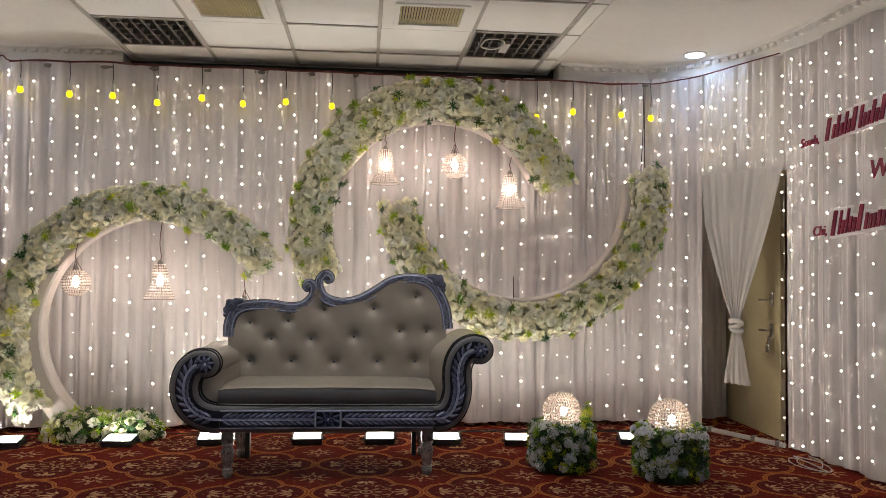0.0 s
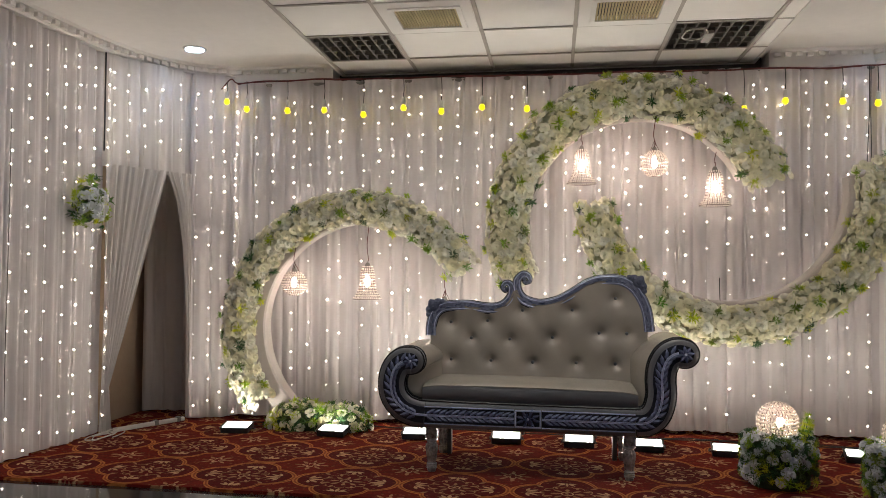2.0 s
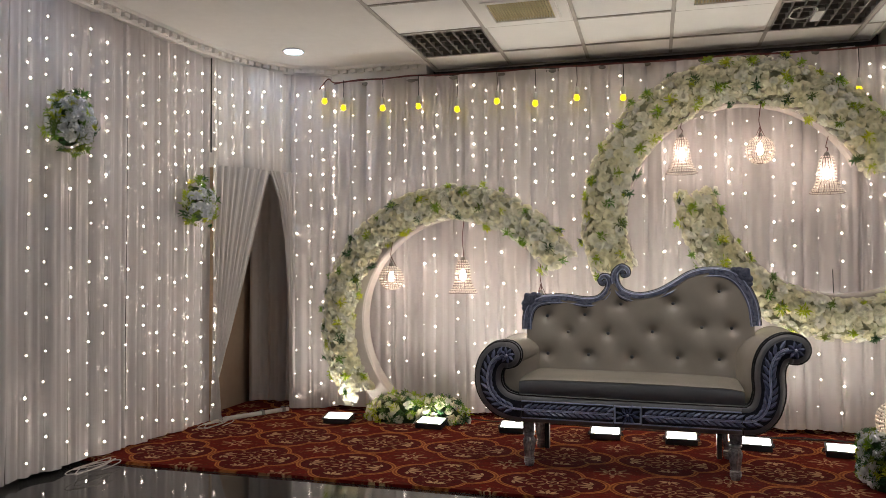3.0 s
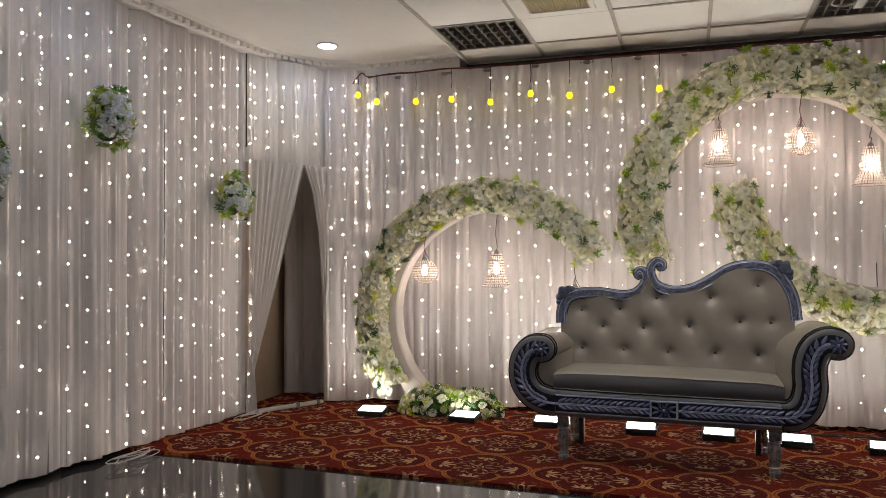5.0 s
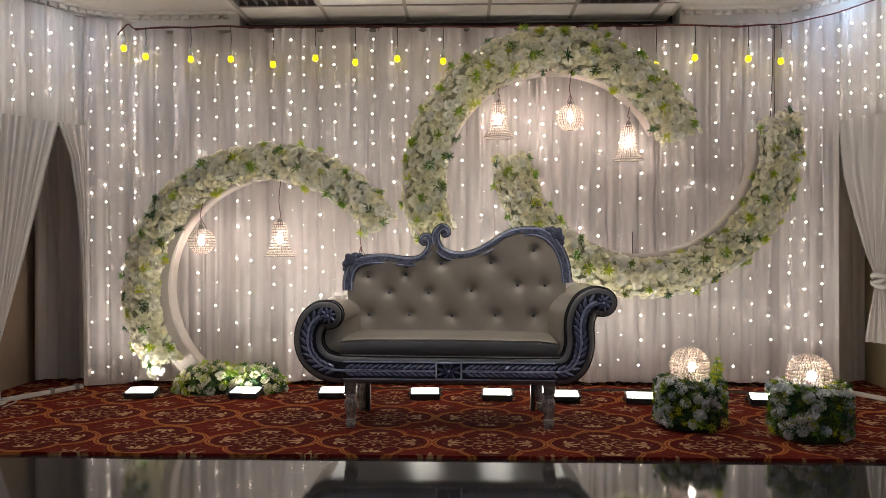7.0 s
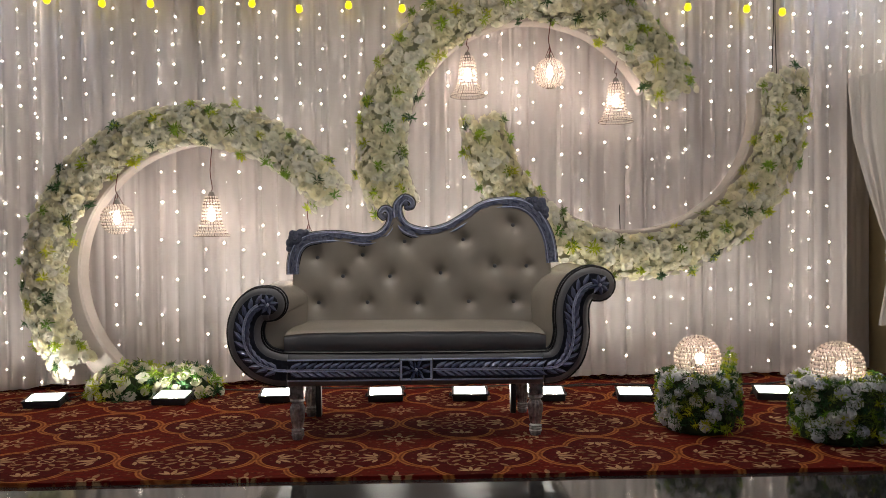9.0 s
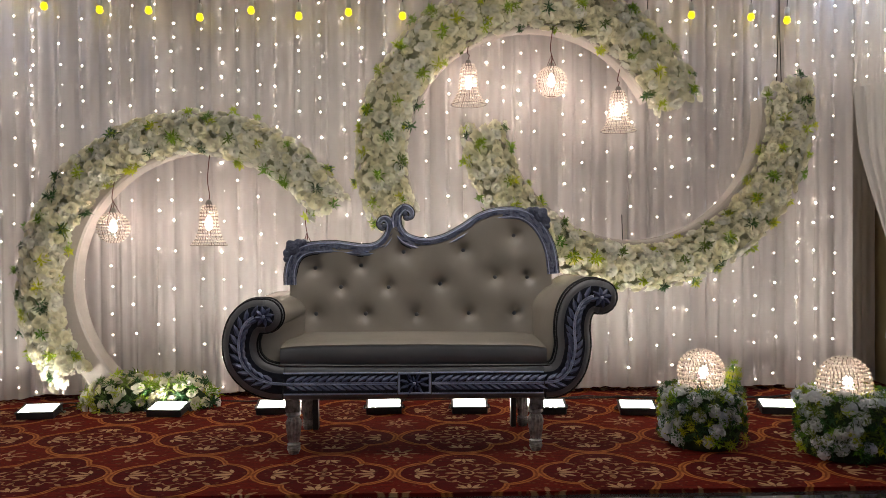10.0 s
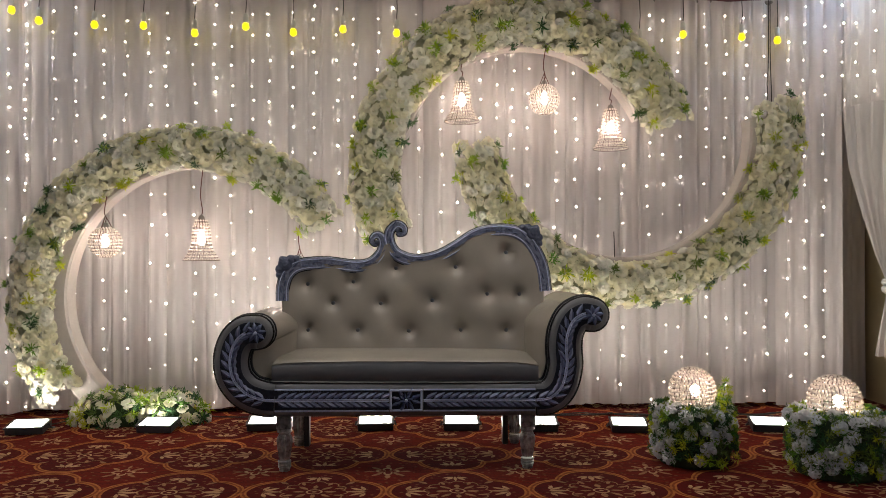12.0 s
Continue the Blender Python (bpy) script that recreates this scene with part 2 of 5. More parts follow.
BLACK = mottled("black_plastic", (0.02, 0.02, 0.022), (0.03, 0.03, 0.032), 10, 0.4)
CABLE = mottled("black_cable", (0.015, 0.014, 0.014), (0.025, 0.022, 0.022), 20, 0.5)
RED_CABLE = mottled("red_cable", (0.16, 0.025, 0.02), (0.07, 0.02, 0.02), 20, 0.5)
CLEAR_WIRE = mottled("strand_wire", (0.62, 0.57, 0.54), (0.5, 0.46, 0.43), 20, 0.5)
BRONZE = mottled("bronze_wire", (0.2, 0.13, 0.09), (0.12, 0.08, 0.06), 30, 0.35, metal=0.7)
CHROME = material("chrome", (0.75, 0.74, 0.72), 0.18, 1.0)
CRYSTAL = cloth("crystal_bead", (0.97, 0.89, 0.84), (0.93, 0.84, 0.79), 0.58, 0.0)
CRYSTAL.node_tree.nodes["Principled BSDF"].inputs["Roughness"].default_value = 0.12
WARM_BULB = glowing("warm_lamp", (1.0, 0.84, 0.72), 62)
FAIRY = glowing("fairy_bulb", (1.0, 0.88, 0.74), 24)
YELLOW = glowing("yellow_bulb", (1.0, 0.74, 0.004), 2.4)
FLOOD = glowing("flood_panel", (1.0, 0.96, 0.86), 54)
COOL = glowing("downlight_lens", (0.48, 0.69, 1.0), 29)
FILL_PANEL = glowing("fill_panel_diffuser", (1.0, 0.95, 0.88), 8.5)
SOCKET = mottled("white_socket", (0.6, 0.58, 0.54), (0.5, 0.48, 0.45), 20, 0.4)
PAINT_CREAM = mottled("cream_paint", (0.62, 0.52, 0.3), (0.54, 0.45, 0.26), 3, 0.5, bump=0.08)
WHITE_PIPE = mottled("white_pipe", (0.7, 0.67, 0.62), (0.6, 0.57, 0.53), 6, 0.45)
MAROON = mottled("maroon_foam", (0.3, 0.012, 0.05), (0.22, 0.01, 0.04), 12, 0.5)
PINK = mottled("pale_backing", (0.92, 0.88, 0.88), (0.86, 0.8, 0.8), 12, 0.6)
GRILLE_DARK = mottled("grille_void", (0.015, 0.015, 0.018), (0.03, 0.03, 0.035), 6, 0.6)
GRILLE = mottled("grille_metal", (0.3, 0.28, 0.26), (0.22, 0.2, 0.19), 14, 0.4, metal=0.5)


# ---- building tools ----
def thing(name, label, category, at=(0, 0, 0), group="", kind=""):
    ob = new(name)
    ob.location = at
    return tagged(ob, label, category, group, kind)


def mesh_from(name, bm, mat):
    me = bpy.data.meshes.new(name)
    bm.to_mesh(me)
    bm.free()
    for x in (mat if isinstance(mat, (list, tuple)) else [mat]):
        me.materials.append(x)
    return me


def part(name, bm, mat, parent, label="", kind="", smooth=False):
    """One mesh object under a thing, or at top level where parent is None; bm may be a finished mesh."""
    me = bm if isinstance(bm, bpy.types.Mesh) else mesh_from(name, bm, mat)
    if smooth:
        me.shade_smooth()
    ob = new(name, me)
    ob.parent = parent
    return tagged(ob, label, kind=kind)


def box(bm, lo, hi, bevel=0.0, m=None):
    geo = bmesh.ops.create_cube(bm, size=1.0)["verts"]
    size = [hi[k] - lo[k] for k in range(3)]
    mid = [(hi[k] + lo[k]) / 2 for k in range(3)]
    for v in geo:
        v.co = Vector([v.co[k] * size[k] + mid[k] for k in range(3)])
    if bevel:
        edges = list({e for v in geo for e in v.link_edges})
        out = bmesh.ops.bevel(bm, geom=edges, offset=bevel, segments=2, profile=0.5, affect="EDGES")
        geo = list({v for f in out["faces"] for v in f.verts} | {v for v in geo if v.is_valid})
    if m is not None:
        bmesh.ops.transform(bm, matrix=m, verts=geo)
    return geo


def tube(bm, points, radius, sides=6, closed=False):
    """A round tube along points; radius may be a list."""
    points = [Vector(p) for p in points]
    rings, last = [], None
    n = len(points)
    for k, p in enumerate(points):
        ahead = (points[(k + 1) % n] if (k + 1 < n or closed) else p) - (points[k - 1] if (k or closed) else p)
        ahead.normalize()
        side = ahead.orthogonal().normalized() if last is None else (last - ahead * last.dot(ahead)).normalized()
        last = side
        up = ahead.cross(side)
        r = radius[k] if isinstance(radius, (list, tuple)) else radius
        rings.append([bm.verts.new(p + (side * math.cos(2 * math.pi * j / sides) + up * math.sin(2 * math.pi * j / sides)) * r) for j in range(sides)])
    for k in range(n if closed else n - 1):
        a, b = rings[k], rings[(k + 1) % n]
        for j in range(sides):
            bm.faces.new((a[j], a[(j + 1) % sides], b[(j + 1) % sides], b[j]))
    if not closed:
        bm.faces.new(rings[0][::-1])
        bm.faces.new(rings[-1])


def lathe(bm, profile, sides=20, at=(0, 0, 0), flute=0.0):
    """Turned form from (radius, height) pairs."""
    rings = []
    for r, z in profile:
        rings.append([bm.verts.new((at[0] + r * (1 + flute * (j % 2)) * math.cos(2 * math.pi * j / sides), at[1] + r * (1 + flute * (j % 2)) * math.sin(2 * math.pi * j / sides), at[2] + z)) for j in range(sides)])
    for a, b in zip(rings, rings[1:]):
        for j in range(sides):
            bm.faces.new((a[j], a[(j + 1) % sides], b[(j + 1) % sides], b[j]))
    bm.faces.new(rings[0][::-1])
    bm.faces.new(rings[-1])


def ball(bm, at, r, sub=1, squash=1.0):
    geo = bmesh.ops.create_icosphere(bm, subdivisions=sub, radius=r)["verts"]
    for v in geo:
        v.co = Vector((v.co.x, v.co.y, v.co.z * squash)) + Vector(at)
    return geo


def spline(points, steps=8):
    """A smooth line through the points (Catmull-Rom)."""
    p = [Vector(q) for q in points]
    p = [2 * p[0] - p[1]] + p + [2 * p[-1] - p[-2]]
    out = []
    for k in range(1, len(p) - 2):
        for j in range(steps):
            t = j / steps
            a, b, c, d = p[k - 1:k + 3]
            out.append(0.5 * (2 * b + (c - a) * t + (2 * a - 5 * b + 4 * c - d) * t * t + (3 * b - a - 3 * c + d) * t ** 3))
    out.append(p[-2])
    return out


def band_outline(line, half, caps=(True, True)):
    """The closed outline of a band of half width (or list of them) about a line in the x-z plane."""
    n = len(line)
    def width(k):
        return half[k] if isinstance(half, (list, tuple)) else half
    sides = []
    for k, p in enumerate(line):
        d = (line[min(k + 1, n - 1)] - line[max(k - 1, 0)]).normalized()
        sides.append((p, d, Vector((-d.y, d.x))))
    left = [p + s * width(k) for k, (p, d, s) in enumerate(sides)]
    right = [p - s * width(k) for k, (p, d, s) in enumerate(sides)]
    out = list(left)
    if caps[1]:
        p, d, s = sides[-1]
        out += [p + (s * math.cos(a) + d * math.sin(a)) * width(n - 1) for a in [math.pi * j / 10 for j in range(1, 10)]]
    out += right[::-1]
    if caps[0]:
        p, d, s = sides[0]
        out += [p + (-s * math.cos(a) - d * math.sin(a)) * width(0) for a in [math.pi * j / 10 for j in range(1, 10)]]
    return out


def band_solid(bm, line, half, front, back, bevel=0.0):
    """A band about a line in x-z, solid from y = front to y = back, as a strip of cross-sections with rounded front edges."""
    n = len(line)
    rings = []
    for k, p in enumerate(line):
        d = (line[min(k + 1, n - 1)] - line[max(k - 1, 0)]).normalized()
        s = Vector((-d.y, d.x))
        w = half[k] if isinstance(half, (list, tuple)) else half
        b = min(bevel, w * 0.9)
        cross = [(-w, back), (-w, front + b), (-w + b * 0.3, front + b * 0.3), (-w + b, front), (w - b, front), (w - b * 0.3, front + b * 0.3), (w, front + b), (w, back)]
        rings.append([bm.verts.new((p.x + s.x * o, y, p.y + s.y * o)) for o, y in cross])
    for a, b in zip(rings, rings[1:]):
        for j in range(8):
            bm.faces.new((a[j], b[j], b[(j + 1) % 8], a[(j + 1) % 8]))
    bm.faces.new(rings[0])
    bm.faces.new(rings[-1][::-1])


def disc_solid(bm, x, z, r, front, back, bevel=0.0, sides=24):
    prof = [(r, back), (r, front + bevel), (r - bevel * 0.7, front + bevel * 0.3), (max(r - 1.6 * bevel, 0.001), front)]
    rings = [[bm.verts.new((x + q * math.cos(2 * math.pi * j / sides), y, z + q * math.sin(2 * math.pi * j / sides))) for j in range(sides)] for q, y in prof]
    for a, b in zip(rings, rings[1:]):
        for j in range(sides):
            bm.faces.new((a[j], b[j], b[(j + 1) % sides], a[(j + 1) % sides]))
    bm.faces.new(rings[0])
    bm.faces.new(rings[-1][::-1])


# ---- the hall ----
CEILING_Z, PLASTER_Z, CURTAIN_TOP, BACK_Y = 2.75, 2.80, 2.67, 5.76
bm = bmesh.new()
box(bm, (-6, -6, -0.1), (6, 6.6, 0))
floor = part("floor", bm, FLOOR, None, "dark polished stone floor with mirror-like sheen", "structure")

bm = bmesh.new()
n_x = 60
edge = [(-3.4 + 6.7 * k / n_x, 3.93 - 0.013 * (k / n_x * 6.7) + 0.012 * noise.noise((k * 0.35, 3, 0))) for k in range(n_x + 1)]
top = [[bm.verts.new((x, y, 0.016)) for x, y in edge], [bm.verts.new((x, 6.05, 0.016)) for x, y in edge]]
low = [bm.verts.new((x, y - 0.004, 0.0)) for x, y in edge]
for k in range(n_x):
    bm.faces.new((top[0][k], top[0][k + 1], top[1][k + 1], top[1][k]))
    bm.faces.new((low[k], low[k + 1], top[0][k + 1], top[0][k]))
carpet = part("carpet", bm, CARPET, None, "red carpet with gold floral medallion pattern on the stage", "structure")

for name, lo, hi, mat in (("wall_north", (-6, 6.1, 0), (6, 6.3, 3.1), GAP_SHADE), ("wall_south", (-6, -6.2, 0), (6, -6, 3.1), WALL),
                          ("wall_west", (-6.2, -6, 0), (-6, 6.3, 3.1), WALL), ("wall_east", (6, -6, 0), (6.2, 6.3, 3.1), WALL)):
    bm = bmesh.new()
    box(bm, lo, hi)
    part(name, bm, mat, None, "plain hall wall behind the white drapes", "structure")

# ceiling: plaster round a panel of square tiles in a metal grid
GX = [-1.70, -1.10, -0.50, 0.10, 0.71, 1.31]
GY = [2.55, 3.15, 3.74, 4.335, 4.93, 5.525, 5.92]
bm = bmesh.new()
for lo, hi in (((-6, -6), (GX[0], 6.3)), ((1.43, -6), (6, 6.3)), ((GX[0], -6), (1.43, GY[0])), ((GX[0], GY[-1]), (1.43, 6.3))):
    box(bm, (*lo, PLASTER_Z), (*hi, PLASTER_Z + 0.1))
for lo, hi in (((GX[0] - 0.03, GY[0] - 0.03), (GX[0] - 0.013, GY[-1] + 0.03)), ((1.427, GY[0] - 0.03), (1.445, GY[-1] + 0.03)), ((GX[0] - 0.013, GY[0] - 0.03), (1.427, GY[0] - 0.012)), ((GX[0] - 0.013, GY[-1] + 0.012), (1.427, GY[-1] + 0.03))):
    box(bm, (*lo, CEILING_Z - 0.002), (*hi, PLASTER_Z + 0.01))
for f in bm.faces:
    f.material_index = 0
def tinted(geo, index):
    for f in {f for v in geo for f in v.link_faces}:
        f.material_index = index
HOLES = {(0, 4), (4, 4), (1, 3), (3, 3), (1, 2), (3, 2)}
for i in range(5):
    for j in range(6):
        if (i, j) not in HOLES:
            tinted(box(bm, (GX[i] + 0.012, GY[j] + 0.012, CEILING_Z + 0.008), (GX[i + 1] - 0.012, GY[j + 1] - 0.012, CEILING_Z + 0.03)), 1)
for x in GX:
    tinted(box(bm, (x - 0.012, GY[0], CEILING_Z), (x + 0.012, GY[-1], CEILING_Z + 0.03)), 2)
for y in GY:
    tinted(box(bm, (GX[0], y - 0.009, CEILING_Z + 0.001), (1.43, y + 0.009, CEILING_Z + 0.031)), 2)
tinted(box(bm, (1.33, GY[0], CEILING_Z + 0.004), (1.425, GY[-1], CEILING_Z + 0.03)), 1)
tinted(box(bm, (GX[0] - 0.1, GY[0] - 0.1, PLASTER_Z + 0.11), (1.5, GY[-1] + 0.1, PLASTER_Z + 0.14)), 2)
ceiling = part("ceiling", bm, [PLASTER, TILE, GRID], None, "white plaster ceiling with a panel of square tiles", "structure")


def ceiling_grille(i, j, lit):
    x0, x1, y0, y1 = GX[i] + 0.014, GX[i + 1] - 0.014, GY[j] + 0.012, GY[j + 1] - 0.012
    g = thing("ceiling_grille", "egg-crate ceiling louvre grille, " + ("silvery with a loose wire" if lit else "dark and unlit"), "grille", ((x0 + x1) / 2, (y0 + y1) / 2, CEILING_Z))
    w, d = (x1 - x0) / 2, (y1 - y0) / 2
    bm = bmesh.new()
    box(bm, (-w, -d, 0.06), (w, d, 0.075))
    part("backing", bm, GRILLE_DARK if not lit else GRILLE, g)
    bm = bmesh.new()
    for lo, hi in (((-w, -d), (w, -d + 0.012)), ((-w, d - 0.012), (w, d)), ((-w, -d + 0.012), (-w + 0.012, d - 0.012)), ((w - 0.012, -d + 0.012), (w, d - 0.012))):
        box(bm, (*lo, 0.0), (*hi, 0.06))
    part("frame", bm, GRILLE, g)
    strips = []
    for k in range(1, 8):
        x = -w + 2 * w * k / 8
        strips.append(((x - 0.004, -d + 0.013), (x + 0.004, d - 0.013)))
    for k in range(1, 5):
        y = -d + 2 * d * k / 5
        strips.append(((-w + 0.013, y - 0.004), (w - 0.013, y + 0.004)))
    for q, (lo, hi) in enumerate(strips):
        bm = bmesh.new()
        z = 0.004 if q < 7 else 0.006
        box(bm, (*lo, z), (*hi, z + 0.04))
        part("slat", bm, GRILLE, g)
    if lit:
        bm = bmesh.new()
        tube(bm, spline([(-0.2, -0.12, 0.0), (-0.16, -0.2, -0.012), (-0.08, -0.18, -0.015), (-0.06, -0.05, -0.012), (-0.12, 0.04, -0.012), (-0.2, 0.0, -0.008), (-0.2, -0.12, -0.004)]), 0.005)
        box(bm, (-0.07, -0.12, -0.02), (-0.02, 0.08, 0.002))
        part("loose_wire", bm, SOCKET, g, "pale loose cable and clip")
    return g


ceiling_grille(0, 4, False)
ceiling_grille(4, 4, True)


def ceiling_vent(i, j):
    x0, x1, y0, y1 = GX[i] + 0.014, GX[i + 1] - 0.014, GY[j] + 0.012, GY[j + 1] - 0.012
    g = thing("ceiling_vent", "square air vent with fine slats in a white frame", "vent", ((x0 + x1) / 2, (y0 + y1) / 2, CEILING_Z))
    w, d, a, b = (x1 - x0) / 2, (y1 - y0) / 2, 0.19, 0.17
    bm = bmesh.new()
    for lo, hi in (((-w, -d), (w, -b)), ((-w, b), (w, d)), ((-w, -b), (-a, b)), ((a, -b), (w, b))):
        box(bm, (*lo, -0.004), (*hi, 0.02))
    for lo, hi in (((-a - 0.03, -b - 0.03), (a + 0.03, -b)), ((-a - 0.03, b), (a + 0.03, b + 0.03)), ((-a - 0.03, -b), (-a, b)), ((a, -b), (a + 0.03, b))):
        box(bm, (*lo, -0.014), (*hi, -0.0045))
    part("frame", bm, TILE, g)
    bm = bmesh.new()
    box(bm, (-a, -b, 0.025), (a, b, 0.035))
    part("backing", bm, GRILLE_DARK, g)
    for k in range(22):
        x = -a + 2 * a * (k + 0.5) / 22
        bm = bmesh.new()
        box(bm, (x - 0.0045, -b, -0.006), (x + 0.0045, b, 0.012))
        part("slat", bm, PAINT_CREAM, g)
    return g


ceiling_vent(1, 3)
ceiling_vent(3, 3)


# Added light panels in unseen tile rows; they light the sofa from above.
def fill_panel(i, j):
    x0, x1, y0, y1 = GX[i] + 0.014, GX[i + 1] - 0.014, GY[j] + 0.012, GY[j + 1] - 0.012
    g = thing("added_light_panel", "added square light panel between the tiles, kept out of view", "ceiling light", ((x0 + x1) / 2, (y0 + y1) / 2, CEILING_Z), "ceiling light panels")
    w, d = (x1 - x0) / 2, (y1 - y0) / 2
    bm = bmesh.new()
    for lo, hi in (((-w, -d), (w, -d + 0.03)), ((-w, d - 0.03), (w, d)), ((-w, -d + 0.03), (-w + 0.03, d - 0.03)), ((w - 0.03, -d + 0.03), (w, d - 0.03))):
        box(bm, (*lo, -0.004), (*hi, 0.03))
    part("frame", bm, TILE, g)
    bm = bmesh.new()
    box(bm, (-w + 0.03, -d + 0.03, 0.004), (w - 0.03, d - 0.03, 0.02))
    part("diffuser", bm, FILL_PANEL, g, "glowing white diffuser")
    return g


fill_panel(1, 2)
fill_panel(3, 2)


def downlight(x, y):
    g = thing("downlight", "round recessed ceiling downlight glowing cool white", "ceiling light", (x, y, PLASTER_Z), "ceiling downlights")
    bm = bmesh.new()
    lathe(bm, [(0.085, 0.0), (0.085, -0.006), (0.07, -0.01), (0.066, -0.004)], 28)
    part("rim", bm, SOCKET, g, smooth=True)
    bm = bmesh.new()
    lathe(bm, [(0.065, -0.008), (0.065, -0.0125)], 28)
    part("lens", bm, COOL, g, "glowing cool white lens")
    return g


# The first two show; the others are added out of view as fill light.
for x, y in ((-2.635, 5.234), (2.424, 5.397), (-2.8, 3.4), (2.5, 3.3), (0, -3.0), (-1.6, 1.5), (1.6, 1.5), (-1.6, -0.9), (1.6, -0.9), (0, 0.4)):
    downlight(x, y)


# ---- drapes ----
def along(line, s):
    """Place and direction at s metres along a polyline in plan."""
    for a, b in zip(line, line[1:]):
        a, b = Vector(a), Vector(b)
        d = (b - a).length
        if s <= d or b == Vector(line[-1]):
            return a + (b - a) * (s / d), (b - a).normalized()
        s -= d


def length_of(line):
    return sum((Vector(b) - Vector(a)).length for a, b in zip(line, line[1:]))


def pleats(s, z, seed):
    """Depth of the folds at s along the cloth and height z: broad soft waves and a few sharp narrow folds."""
    drift = 0.02 * noise.noise((s * 0.8, z * 0.5, seed))
    q = s + drift
    soft = 0.010 * math.sin(q * 34 + 2.5 * noise.noise((q * 1.7, 0, seed))) + 0.005 * math.sin(q * 83 + 4 * noise.noise((q * 2.3, 5, seed)))
    broad = 0.016 * math.sin(q * 17 + 3 * noise.noise((q * 0.9, 2, seed + 4))) + 0.006 * noise.noise((q * 9, z * 0.25, seed + 2))
    step = 0.12
    k = math.floor(q / step)
    sharp = 0.0
    for c in (k - 1, k, k + 1):
        at = (c + 0.5 + 0.42 * noise.noise((c * 7.31, 1.7, seed * 3.1))) * step
        size = 0.5 + 0.7 * abs(noise.noise((c * 3.3, 8.1, seed)))
        sharp += size * 0.017 * math.exp(-((q - at) / 0.0085) ** 2)
    swell = 0.012 * noise.noise((s * 1.1, z * 0.9, seed + 9))
    return soft + broad - sharp + swell - 0.011


def drape(name, line, z0, z1, seed, mat, label, category="curtain", group="", s_from=0.0, s_to=None, step=0.006, rows=14, top_line=None, sag=0.0):
    """A hanging cloth that follows a line in plan; folds stand out towards the room (to the right of the line's direction)."""
    s_to = length_of(line) if s_to is None else s_to
    cols = max(int((s_to - s_from) / step), 4)
    bm = bmesh.new()
    grid = []
    for i in range(cols + 1):
        s = s_from + (s_to - s_from) * i / cols
        p, d = along(line, s)
        out = Vector((d.y, -d.x))
        hem = z0 + 0.012 * noise.noise((s * 5, 2, seed)) + 0.008 * noise.noise((s * 17, 3, seed))
        up = (top_line(s) if top_line else z1) - sag * abs(math.sin(s * math.pi / 0.42)) + 0.006 * noise.noise((s * 9, 0, seed))
        col = []
        for j in range(rows + 1):
            z = hem + (up - hem) * (j - 1) / (rows - 1) if j > 1 else hem + 0.045 * j
            f = pleats(s, z, seed)
            col.append(bm.verts.new((p.x + out.x * f, p.y + out.y * f, z)))
        grid.append(col)
    low = bmesh.new()
    for a, b in zip(grid, grid[1:]):
        for j in range(1, rows):
            bm.faces.new((a[j], b[j], b[j + 1], a[j + 1]))
    foot = [[low.verts.new(c[j].co) for j in (0, 1)] for c in grid]
    for a, b in zip(foot, foot[1:]):
        low.faces.new((a[0], b[0], b[1], a[1]))
    for c in grid:
        bm.verts.remove(c[0])
    g = thing(name, label, category, group=group)
    part("cloth", bm, mat, g, smooth=True)
    part("hem", low, mat, g, "turned hem of the cloth", smooth=True)
    return g


BACK = [(-2.56, BACK_Y), (2.22, BACK_Y)]
cuts = [0.0, 0.98, 1.95, 2.9, 3.85, 4.78]
for k in range(5):
    drape("backdrop_drape", BACK, 0.045, CURTAIN_TOP, 3 + k, FABRIC, "pleated white cloth backdrop drape hung on the stage wall", group="backdrop drapes", s_from=cuts[k] - 0.01, s_to=cuts[k + 1] + 0.012)

LEFT_SIDE = [(-3.42, 0.6), (-3.33, 3.2), (-3.2, 5.02)]
LEFT_DOOR = [(-3.2, 5.02), (-2.86, 5.635)]
LEFT_END = [(-2.86, 5.635), (-2.555, BACK_Y - 0.004)]
RIGHT_END = [(2.215, BACK_Y - 0.004), (2.55, 5.56)]
RIGHT_DOOR = [(2.55, 5.56), (2.86, 4.93)]
RIGHT_SIDE = [(2.86, 4.93), (2.93, 3.4), (3.0, 0.6)]
SIDE_TOP, LEFT_TOP = 2.69, 2.73
for k, (a, b) in enumerate(((0.0, 1.5), (1.5, 2.7), (2.7, 3.6), (3.6, length_of(LEFT_SIDE)))):
    drape("side_drape", LEFT_SIDE, 0.03, LEFT_TOP, 20 + k, FABRIC, "pleated white cloth drape along the side of the stage", group="side drapes", s_from=a - 0.01, s_to=b + 0.01)
for k, (a, b) in enumerate(((0.0, 1.0), (1.0, 2.0), (2.0, 3.2), (3.2, length_of(RIGHT_SIDE)))):
    drape("side_drape", RIGHT_SIDE, 0.03, SIDE_TOP, 40 + k, FABRIC, "pleated white cloth drape along the side of the stage", group="side drapes", s_from=a - 0.01, s_to=b + 0.01)
drape("corner_drape", LEFT_END, 0.03, 2.73, 31, FABRIC, "white cloth drape turning the corner of the stage", group="side drapes")
drape("corner_drape", RIGHT_END, 0.03, SIDE_TOP, 33, FABRIC, "white cloth drape turning the corner of the stage", group="side drapes")
